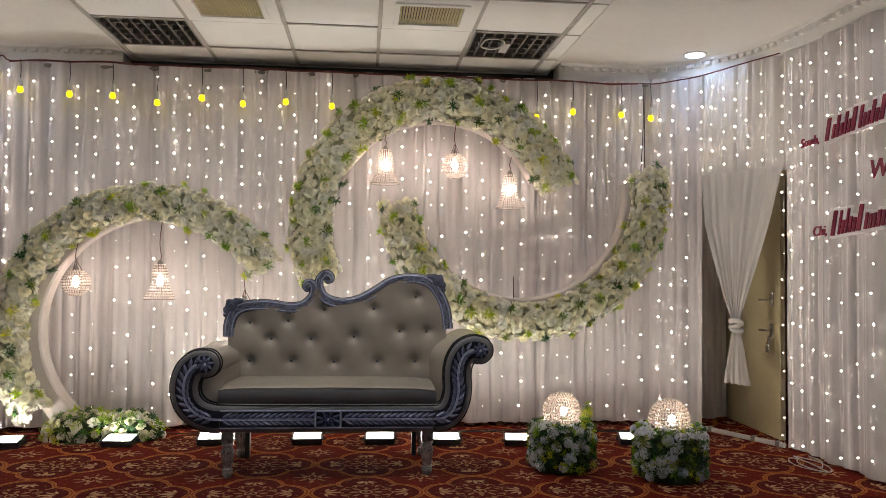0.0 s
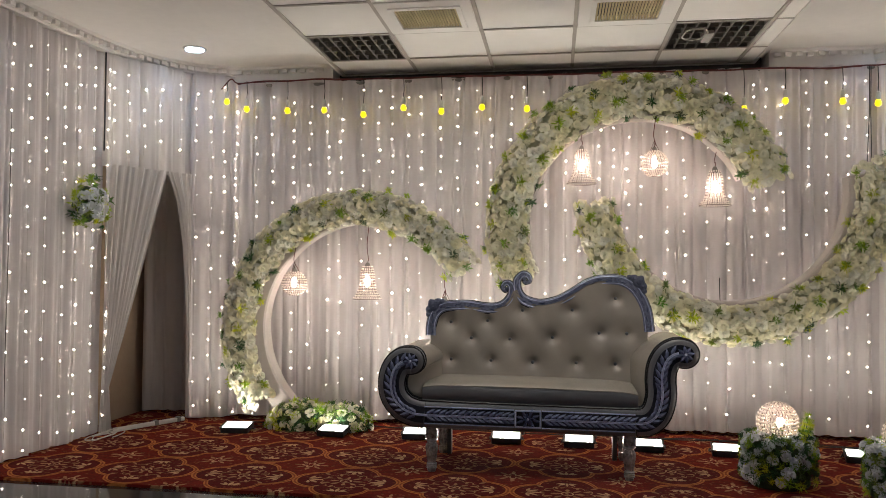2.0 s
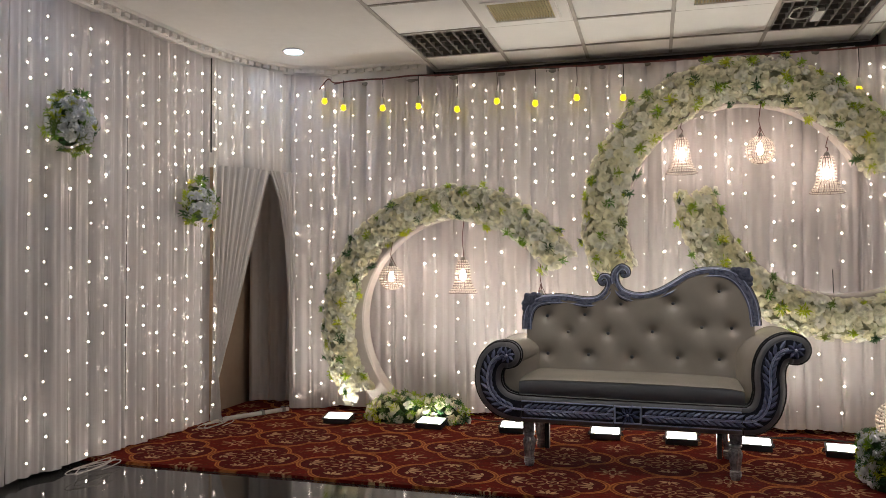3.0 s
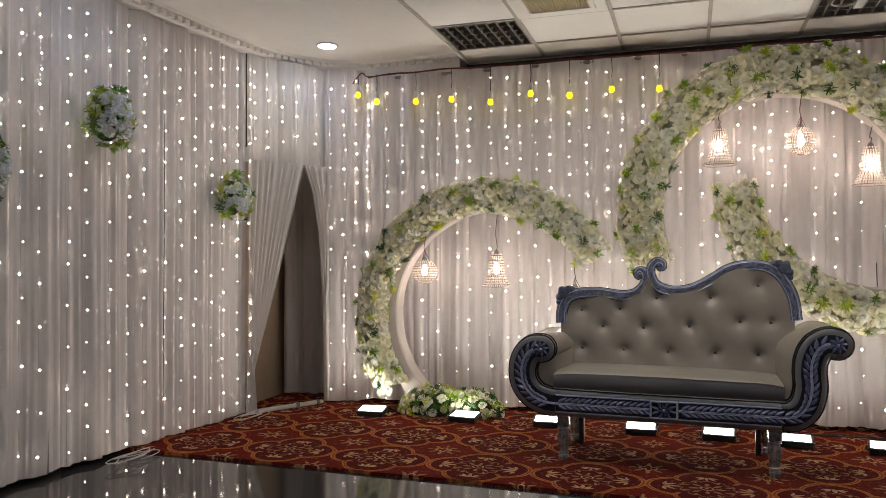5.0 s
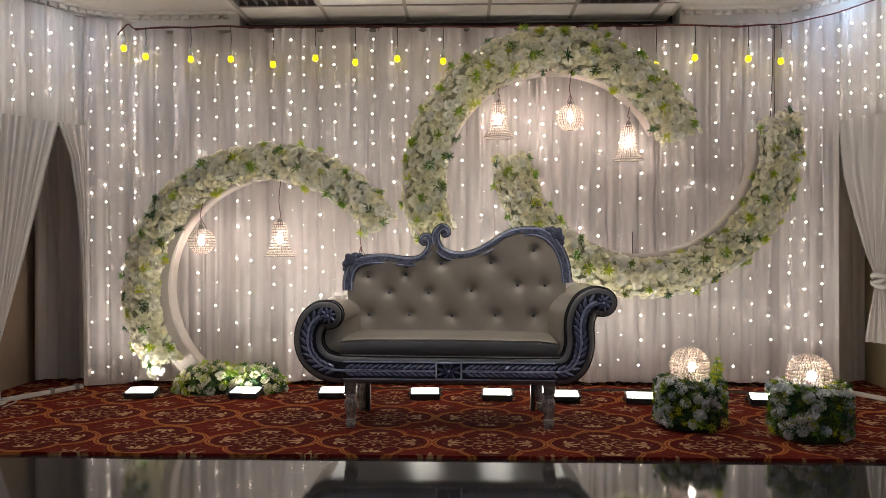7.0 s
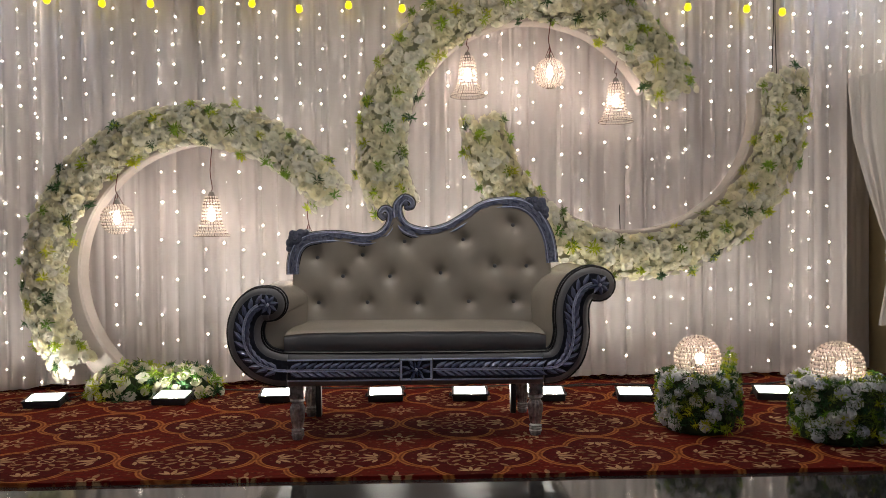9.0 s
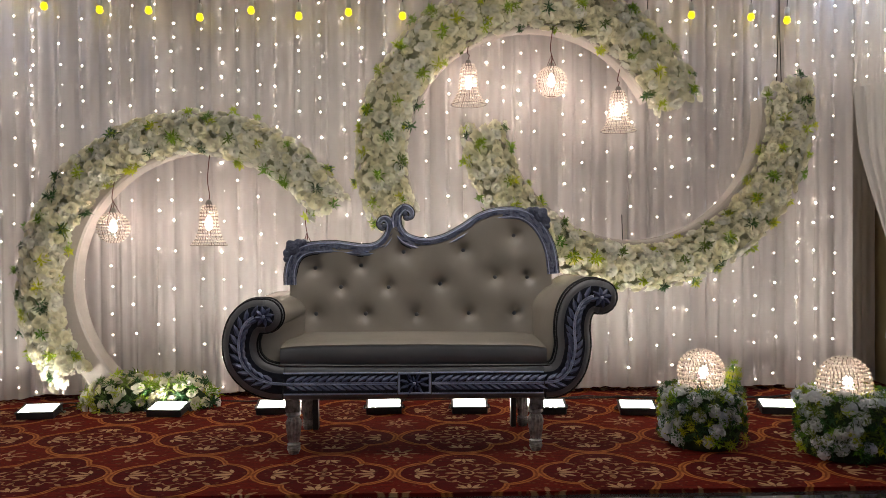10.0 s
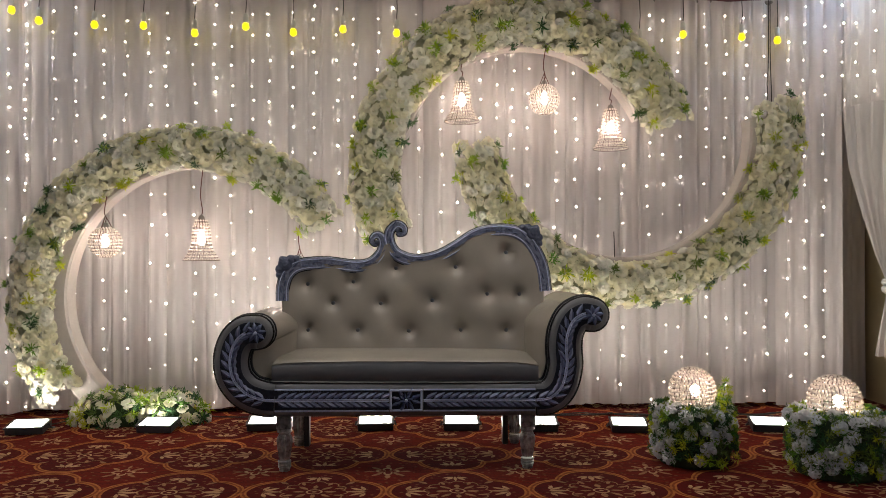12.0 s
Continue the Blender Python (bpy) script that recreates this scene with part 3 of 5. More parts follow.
# short valances above the two doorways
drape("doorway_valance", LEFT_DOOR, 1.915, LEFT_TOP, 35, FABRIC_DOOR, "short white cloth valance above the doorway", group="doorway drapes", s_from=-0.015, s_to=length_of(LEFT_DOOR) + 0.04, rows=8)
drape("doorway_valance", RIGHT_DOOR, 1.9, SIDE_TOP + 0.01, 37, FABRIC_DOOR, "short white cloth valance above the doorway", group="doorway drapes", s_from=-0.04, s_to=length_of(RIGHT_DOOR) + 0.015, rows=8)


def swept_drape(name, top, low, z_levels, seed, mat, label, folds=9, cols=70, rows=30):
    """A cloth gathered to one side: top and low give, level by level, where its two edges run in plan."""
    bm = bmesh.new()
    grid = []
    for j in range(rows + 1):
        v = j / rows
        q = v * (len(z_levels) - 1)
        k = min(int(q), len(z_levels) - 2)
        f = q - k
        a = Vector(top[k]).lerp(Vector(top[k + 1]), f)
        b = Vector(low[k]).lerp(Vector(low[k + 1]), f)
        z = z_levels[k] + (z_levels[k + 1] - z_levels[k]) * f
        d = b - a
        out = Vector((d.y, -d.x)).normalized()
        row = []
        for i in range(cols + 1):
            u = i / cols
            amp = 0.012 + 0.012 * abs(noise.noise((u * 4, v, seed)))
            w = amp * math.sin(u * folds * 2 * math.pi + 2 * noise.noise((u * 3, v * 1.5, seed))) + 0.005 * math.sin(u * folds * 5.1 * math.pi)
            p = a + d * u
            row.append(bm.verts.new((p.x + out.x * w, p.y + out.y * w, z)))
        grid.append(row)
    for a, b in zip(grid, grid[1:]):
        for i in range(cols):
            bm.faces.new((a[i], a[i + 1], b[i + 1], b[i]))
    return tagged(part(name, bm, mat, None, label, smooth=True), category="curtain", group="doorway drapes")


def on(line, u, off=0.0):
    p, d = along(line, u * length_of(line))
    return (p.x + d.y * off, p.y - d.x * off)


L0 = [on(LEFT_DOOR, u, 0.03) for u in (0.0, 0.0, 0.0, 0.0, 0.0, -0.02)]
L1 = [on(LEFT_DOOR, u, 0.03) for u in (0.70, 0.57, 0.38, 0.18, 0.07, 0.11)]
swept_drape("doorway_curtain", L0, L1, [1.93, 1.6, 1.1, 0.6, 0.35, 0.04], 51, FABRIC_DOOR, "white doorway curtain gathered and tied to one side")
L0 = [on(LEFT_DOOR, u, 0.015) for u in (0.70, 0.84, 0.92, 0.965, 0.98, 0.985)]
L1 = [on(LEFT_DOOR, u, 0.015) for u in (1.02, 1.02, 1.02, 1.02, 1.02, 1.02)]
swept_drape("doorway_curtain", L0, L1, [1.93, 1.7, 1.4, 0.9, 0.5, 0.04], 52, FABRIC_DOOR, "white doorway curtain hanging straight at one side", folds=3)
# the knotted curtain of the other doorway
K0 = [on(RIGHT_DOOR, u, 0.03) for u in (0.03, 0.09, 0.2, 0.33, 0.41, 0.43)]
K1 = [on(RIGHT_DOOR, u, 0.03) for u in (0.985, 0.84, 0.71, 0.57, 0.51, 0.495)]
knotted = swept_drape("knotted_curtain", K0, K1, [1.92, 1.54, 1.28, 1.0, 0.87, 0.82], 53, FABRIC_DOOR, "white doorway curtain tied into a hanging knot", folds=7)
T0 = [on(RIGHT_DOOR, u, 0.03) for u in (0.435, 0.37, 0.32)]
T1 = [on(RIGHT_DOOR, u, 0.03) for u in (0.495, 0.56, 0.63)]
tail = swept_drape("tail", T0, T1, [0.80, 0.60, 0.40], 54, FABRIC_DOOR, "loose tail below the knot", folds=4, rows=12)
bm = bmesh.new()
kx, ky = on(RIGHT_DOOR, 0.463, 0.03)
for k in range(3):
    ring = [(kx + 0.05 * math.cos(a) * (0.62 if k != 1 else 0.5), ky + 0.05 * math.sin(a), 0.815 + 0.024 * (k - 1) + 0.016 * math.sin(a + k * 2.1)) for a in [2 * math.pi * j / 14 for j in range(14)]]
    tube(bm, ring, 0.019, 7, closed=True)
part("knot", bm, FABRIC_DOOR, knotted, smooth=True)
tail.parent = knotted
for key in ("category", "group"):
    del tail[key]

# behind the doorways
bm = bmesh.new()
box(bm, (-3.55, 5.2, 0), (-3.45, 6.1, 2.86))
part("wall_annex", bm, TAN_WALL, None, "tan painted wall behind the doorway", "structure")
drape("inner_curtain", [(-3.36, 5.86), (-2.84, 6.0)], 0.03, 2.6, 61, FABRIC_BACK, "grey curtain hanging behind the doorway", rows=6)
drape("inner_curtain", [(2.42, 5.99), (2.94, 5.93)], 0.02, 2.6, 62, FABRIC_BACK, "grey curtain hanging behind the doorway", rows=6)
bm = bmesh.new()
box(bm, (3.3, 4.9, 0), (3.4, 6.1, 2.86))
part("wall_annex", bm, TAN_WALL, None, "tan painted wall behind the doorway", "structure")


def open_door():
    d = thing("open_door", "cream painted door standing ajar behind the knotted curtain", "door", (2.985, 6.03, 0.0))
    d.rotation_euler = (0, 0, radians(-91))
    bm = bmesh.new()
    box(bm, (0, -0.02, 0.012), (0.86, 0.02, 2.03), 0.004)
    part("panel", bm, PAINT_CREAM, d)
    for z, name in ((1.0, "handle"), (0.78, "latch")):
        bm = bmesh.new()
        box(bm, (0.73, -0.03, z - 0.05), (0.77, -0.021, z + 0.05), 0.003)
        tube(bm, [(0.75, -0.03, z), (0.75, -0.07, z), (0.66, -0.072, z - 0.004)], 0.009, 8)
        fitting = part(name, bm, CHROME, d, "dull metal " + name)
    bm = bmesh.new()
    tube(bm, [(0.75, -0.045, 0.74), (0.73, -0.05, 0.68), (0.765, -0.05, 0.68), (0.75, -0.045, 0.74)], 0.007, 6)
    box(bm, (0.725, -0.06, 0.62), (0.775, -0.035, 0.675), 0.004)
    part("padlock", bm, CHROME, fitting, "hanging metal padlock")
    return d


open_door()
for line in (LEFT_DOOR, RIGHT_DOOR):
    a, b = Vector(on(line, 0.02, 0.0)), Vector(on(line, 0.98, 0.0))
    d = thing("threshold_bar", "white pipe lying across the doorway with clamps", "pipe", (a.x, a.y, 0.016))
    v = b - a
    bm = bmesh.new()
    box(bm, (0, -0.014, 0.0), (v.length, 0.014, 0.03), 0.006)
    part("bar", bm, WHITE_PIPE, d)
    for u in (0.08, 0.62, 0.9):
        bm = bmesh.new()
        box(bm, (v.length * u, -0.02, 0.0), (v.length * u + 0.03, 0.02, 0.037), 0.004)
        part("clamp", bm, GRILLE, d)
    d.rotation_euler = (0, 0, math.atan2(v.y, v.x))

# moulded cornice with a row of small blocks, above the side drapes
def cornice(line, label, base=2.735):
    bm = bmesh.new()
    prof = [(-0.30, base), (0.045, base), (0.05, base + 0.012), (0.06, 2.75), (0.066, 2.776), (0.1, 2.781), (0.11, 2.799), (-0.30, 2.799)]
    pts = spline([(*p, 0) for p in line], 10)
    rings = []
    for k, p in enumerate(pts):
        d = (pts[min(k + 1, len(pts) - 1)] - pts[max(k - 1, 0)]).normalized()
        rings.append([bm.verts.new((p.x + d.y * o, p.y - d.x * o, z)) for o, z in prof])
    for a, b in zip(rings, rings[1:]):
        for j in range(len(prof)):
            bm.faces.new((a[j], b[j], b[(j + 1) % len(prof)], a[(j + 1) % len(prof)]))
    bm.faces.new(rings[0])
    bm.faces.new(rings[-1][::-1])
    s = 0.05
    flat = [(p.x, p.y) for p in pts]
    while s < length_of(flat) - 0.05:
        p, d = along(flat, s)
        o = Vector((d.y, -d.x))
        m = Matrix(((d.x, o.x, 0, p.x), (d.y, o.y, 0, p.y), (0, 0, 1, 0), (0, 0, 0, 1)))
        box(bm, (-0.022, 0.06, 2.748), (0.022, 0.094, 2.777), 0.004, m)
        s += 0.075
    bmesh.ops.recalc_face_normals(bm, faces=bm.faces[:])
    part("trim", bm, PLASTER, None, label, "structure")


cornice([(-3.44, 0.6), (-3.35, 3.2), (-3.22, 5.0), (-2.95, 5.63), (-2.55, 5.85)], "white plaster cornice with a row of small blocks")
cornice([(2.25, 5.85), (2.6, 5.58), (2.88, 4.95), (2.95, 3.4), (3.02, 0.6)], "white plaster cornice with a row of small blocks", 2.695)
# dark box put in for the shaded gap between backdrop and ceiling
bm = bmesh.new()
box(bm, (-1.75, 5.96, 2.5), (1.5, 6.05, 2.798), 0.01)
part("trim", bm, GAP_SHADE, None, "dark strip standing in for the shaded gap above the backdrop", "structure")
cornice([(-2.65, 5.86), (-2.2, 5.86), (-1.76, 5.86)], "plaster cornice above the backdrop", 2.66)
cornice([(1.51, 5.86), (1.9, 5.86), (2.35, 5.86)], "plaster cornice above the backdrop", 2.66)
bm = bmesh.new()
tube(bm, [(-2.56, 5.80, 2.655), (2.22, 5.80, 2.655)], 0.014, 8)
tagged(part("curtain_rod", bm, GRILLE, None, "grey metal rod carrying the backdrop drapes"), category="rod")


# ---- strands of fairy lights ----
def fairy_strand(line, s, off, z0, z1, seed, gap=0.145):
    p, d = along(line, s)
    out = Vector((d.y, -d.x))
    rnd = random.Random(seed)
    base = (p.x + out.x * off, p.y + out.y * off)
    pts = []
    z = z1
    while z > z0:
        w = 0.008 * noise.noise((z * 3, seed * 1.7, 0))
        pts.append((base[0] + d.x * w, base[1] + d.y * w, z))
        z -= 0.09
    pts.append((pts[-1][0], pts[-1][1], z0))
    g = thing("fairy_light_strand", "hanging strand of warm white fairy lights against the drape", "string lights", (0, 0, 0), "fairy light strands")
    bm = bmesh.new()
    tube(bm, pts, 0.0009, 3)
    part("wire", bm, CLEAR_WIRE, g)
    bm = bmesh.new()
    z = z1 - rnd.uniform(0.03, 0.12)
    while z > z0 + 0.01:
        w = 0.008 * noise.noise((z * 3, seed * 1.7, 0)) + rnd.uniform(-0.012, 0.012)
        ball(bm, (base[0] + d.x * w + out.x * 0.006, base[1] + d.y * w + out.y * 0.006, z), rnd.choice((0.0038, 0.0046, 0.0056, 0.0068)), 1)
        z -= gap * (0.85 if z > 1.7 else 1.25) * rnd.choice((0.7, 0.95, 1.0, 1.05, 1.3))
    part("lamp_chain", bm, FAIRY, g, "tiny glowing warm white lamps", "stuff")
    return g


rnd = random.Random(11)
s, k = 0.05, 0
while s < 4.76:
    fairy_strand(BACK, s, 0.042, 0.06, 2.6 + rnd.uniform(-0.03, 0.03), 100 + k)
    s += rnd.choice((0.10, 0.13, 0.15, 0.17))
    k += 1
for line, a, b, step, z0 in ((LEFT_SIDE, 1.2, length_of(LEFT_SIDE) - 0.02, 0.155, 0.05), (RIGHT_SIDE, 0.03, 2.2, 0.12, 0.05), (LEFT_END, 0.05, 0.36, 0.12, 0.06), (RIGHT_END, 0.08, 0.36, 0.12, 0.06),
                            (LEFT_DOOR, 0.04, 0.66, 0.14, 2.02), (RIGHT_DOOR, 0.04, 0.69, 0.12, 1.93)):
    s = a
    while s < b:
        fairy_strand(line, s, 0.04, z0, SIDE_TOP - 0.04 + rnd.uniform(-0.03, 0.03), 300 + k, 0.14)
        s += step * rnd.uniform(0.75, 1.25)
        k += 1


# ---- festoon of yellow bulbs on a red cable ----
bm = bmesh.new()
cable = [(-2.62, 5.66, 2.60), (-2.56, 5.7, 2.69), (-2.5, 5.7, 2.655)]
x = -2.3
while x < 2.25:
    cable.append((x, 5.705, 2.655 - 0.006 * x + 0.012 * noise.noise((x * 3, 0, 4))))
    x += 0.22
cable += [(2.24, 5.69, 2.645), (2.38, 5.60, 2.655), (2.51, 5.49, 2.665), (2.68, 5.14, 2.675), (2.80, 4.90, 2.68)]
tube(bm, spline(cable, 5), 0.0052, 6)
for k in range(3):
    tube(bm, [(q.x, q.y - 0.012, q.z - 0.008 - 0.01 * abs(noise.noise((q.x * 5, k, 0)))) for q in spline(cable[2:-5], 3)], 0.003, 4)
tagged(part("festoon_cable", bm, RED_CABLE, None, "dark red twisted cable strung along the top of the backdrop"), category="cable")


def festoon_bulb(x, y, z, top):
    g = thing("festoon_bulb", "round glowing yellow bulb hanging in a pale socket", "light bulb", (x, y, z), "festoon bulbs")
    bm = bmesh.new()
    tube(bm, [(0, 0, 0.08), (0.004, 0, (top - z) * 0.6), (0.0, 0.0, top - z)], 0.003, 5)
    part("drop_wire", bm, CABLE, g)
    bm = bmesh.new()
    lathe(bm, [(0.011, 0.022), (0.016, 0.03), (0.017, 0.05), (0.015, 0.052), (0.015, 0.075), (0.008, 0.086)], 14)
    socket = part("socket", bm, SOCKET, g, smooth=True)
    bm = bmesh.new()
    lathe(bm, [(0.004, -0.021), (0.012, -0.018), (0.019, -0.010), (0.0215, 0.0), (0.019, 0.011), (0.014, 0.023)], 18)
    part("globe", bm, YELLOW, socket, "glowing yellow glass globe", smooth=True)
    return g


for x, z in ((-2.582, 2.505), (-2.419, 2.442), (-2.085, 2.421), (-1.789, 2.419), (-1.478, 2.377), (-1.166, 2.421), (-0.874, 2.388), (-0.567, 2.411), (-0.233, 2.391),
             (0.1, 2.39), (0.42, 2.4), (0.75, 2.39), (1.03, 2.38), (1.305, 2.351), (1.585, 2.402), (1.966, 2.391), (2.197, 2.372)):
    if not 0.0 < x < 1.2:
        festoon_bulb(x, 5.68, z, 2.65 - 0.006 * x)


# ---- flowers ----
def petal(bm, base, out, up, length, width, curl):
    """A cupped petal of two by two quads."""
    side = out.cross(up).normalized()
    rows = []
    for v, w in ((0.0, 0.35), (0.55, 1.0), (1.0, 0.75)):
        c = base + out * (length * (0.25 + 0.75 * v) * curl) + up * (length * v * (1.15 - curl * 0.75))
        rows.append([bm.verts.new(c + side * (width * w * u) + out * (-0.18 * length * abs(u) * (1 - v))) for u in (-0.5, 0.0, 0.5)])
    for a, b in zip(rows, rows[1:]):
        for k in range(2):
            bm.faces.new((a[k], a[k + 1], b[k + 1], b[k]))


def rose_mesh(seed, rings=((3, 0.017, 0.12), (5, 0.021, 0.3), (6, 0.025, 0.52), (7, 0.028, 0.8), (6, 0.027, 1.05))):
    rnd = random.Random(seed)
    bm = bmesh.new()
    ball(bm, (0, 0, 0.012), 0.010, 1)
    for count, size, curl in rings:
        start = rnd.random() * 6.28
        for k in range(count):
            a = start + 2 * math.pi * k / count + rnd.uniform(-0.2, 0.2)
            out = Vector((math.cos(a), math.sin(a), 0))
            petal(bm, Vector((0, 0, 0.002)) + out * 0.004, out, Vector((0, 0, 1)), size * rnd.uniform(0.85, 1.2), size * rnd.uniform(1.0, 1.35), curl * rnd.uniform(0.8, 1.15))
    for v in bm.verts:
        v.co += Vector((rnd.uniform(-1, 1), rnd.uniform(-1, 1), rnd.uniform(-1, 1))) * 0.0016
    return bm


def ruffle_mesh(seed, r=0.034, count=24):
    """A full ruffled blossom: crimped petals standing out of a half ball."""
    rnd = random.Random(seed)
    bm = bmesh.new()
    ball(bm, (0, 0, 0.004), r * 0.55, 1, 0.8)
    for k in range(count):
        h = 1 - (k + 0.5) / count * 1.05
        a = 2.39996 * k + rnd.uniform(-0.3, 0.3)
        q = math.sqrt(max(1 - h * h, 0.0))
        d = Vector((q * math.cos(a), q * math.sin(a), h * 0.85 + 0.05)).normalized()
        side = d.cross(Vector((rnd.uniform(-1, 1), rnd.uniform(-1, 1), rnd.uniform(-0.6, 1)))).normalized()
        lift = d.cross(side)
        ln, w = r * rnd.uniform(0.85, 1.12), r * rnd.uniform(0.48, 0.66)
        low = [bm.verts.new(d * ln * 0.45 + side * w * u) for u in (-0.5, 0.5)]
        mid = [bm.verts.new(d * ln * 0.85 + side * w * u + lift * r * 0.1 * v) for u, v in ((-1, 1), (0, -0.6), (1, 1))]
        tip = [bm.verts.new(d * ln * rnd.uniform(0.98, 1.1) + side * w * u + lift * r * (0.22 + 0.14 * v)) for u, v in ((-0.75, -1), (0.05, 1), (0.8, -1))]
        bm.faces.new((low[0], low[1], mid[1]))
        bm.faces.new((low[0], mid[1], mid[0]))
        bm.faces.new((low[1], mid[2], mid[1]))
        for j in range(2):
            bm.faces.new((mid[j], mid[j + 1], tip[j + 1], tip[j]))
    return bm


def sprig_mesh(seed, count=7, length=0.05):
    """A tuft of narrow pointed folded leaves."""
    rnd = random.Random(seed)
    bm = bmesh.new()
    for k in range(count):
        a = 2.4 * k + rnd.uniform(-0.4, 0.4)
        lift = rnd.uniform(0.05, 1.35)
        d = Vector((math.cos(a) * math.cos(lift), math.sin(a) * math.cos(lift), math.sin(lift)))
        s = d.cross(Vector((0, 0, 1))).normalized()
        n = s.cross(d)
        ln, w = length * rnd.uniform(0.42, 0.75), length * rnd.uniform(0.045, 0.08)
        base = d * length * rnd.uniform(0.02, 0.3) + Vector((rnd.uniform(-1, 1), rnd.uniform(-1, 1), 0)) * length * 0.2
        mid, tip = base + d * ln * 0.55 + n * 0.004, base + d * ln - n * 0.005
        v = [bm.verts.new(q) for q in (base, mid + s * w + n * 0.004, tip, mid - s * w + n * 0.004, mid)]
        for i, j in ((0, 1), (1, 2), (2, 3), (3, 0)):
            bm.faces.new((v[i], v[j], v[4]))
    return bm


ROSES = [mesh_from("rose", rose_mesh(k), ROSE) for k in range(4)]
ROSES_COOL = [mesh_from("white_flower", ruffle_mesh(10 + k), ROSE_COOL) for k in range(3)]
SPRIGS = [mesh_from("leaf_sprig", sprig_mesh(k, 26 + k % 3, 0.054), LEAF) for k in range(4)]
SPRIGS_DARK = [mesh_from("dark_sprig", sprig_mesh(20 + k, 28, 0.055), LEAF_DARK) for k in range(3)]
def stick(mesh, name, parent, place, normal, size, rnd):
    """One flower or sprig on a surface, facing along its normal with some chance turn."""
    ob = new(name, mesh)
    ob.parent = parent
    n = (normal + Vector((rnd.uniform(-0.35, 0.35), rnd.uniform(-0.35, 0.35), rnd.uniform(-0.35, 0.35)))).normalized()
    ob.matrix_local = Matrix.Translation(place) @ n.to_track_quat("Z", "Y").to_matrix().to_4x4() @ Matrix.Rotation(rnd.uniform(0, 6.28), 4, "Z") @ Matrix.Scale(size, 4)
    return ob


def spread(rnd, tries, sampler, gap):
    """Points from sampler() that keep apart by gap."""
    out = []
    for _ in range(tries):
        p, n = sampler()
        if all((p - q).length_squared > gap * gap for q, _ in out):
            out.append((p, n))
    return out


def filler(g, sampler, rnd, count):
    """Small loose blossoms that close the gaps between the roses."""
    bm = bmesh.new()
    for _ in range(count):
        p, n = sampler()
        p = p - n * 0.006
        turn = n.to_track_quat("Z", "Y").to_matrix()
        size = rnd.uniform(0.016, 0.024)
        start = rnd.uniform(0, 6.28)
        mid = bm.verts.new(p)
        for k in range(5):
            a = start + 1.2566 * k
            tip = [turn @ Vector((math.cos(a + w) * q, math.sin(a + w) * q, h)) * size for w, q, h in ((-0.5, 0.8, 0.35), (0.0, 1.15, 0.45), (0.5, 0.8, 0.35))]
            bm.faces.new((mid, *[bm.verts.new(p + t) for t in tip]))
        for k in range(4):
            a = start + 0.5 + 1.5708 * k
            tip = [turn @ Vector((math.cos(a + w) * q, math.sin(a + w) * q, h)) * size for w, q, h in ((-0.7, 0.45, 0.75), (0.0, 0.6, 0.85), (0.7, 0.45, 0.75))]
            bm.faces.new((mid, *[bm.verts.new(p + t) for t in tip]))
    part("small_blossoms", bm, ROSE, g, "small loose white blossoms", "stuff")


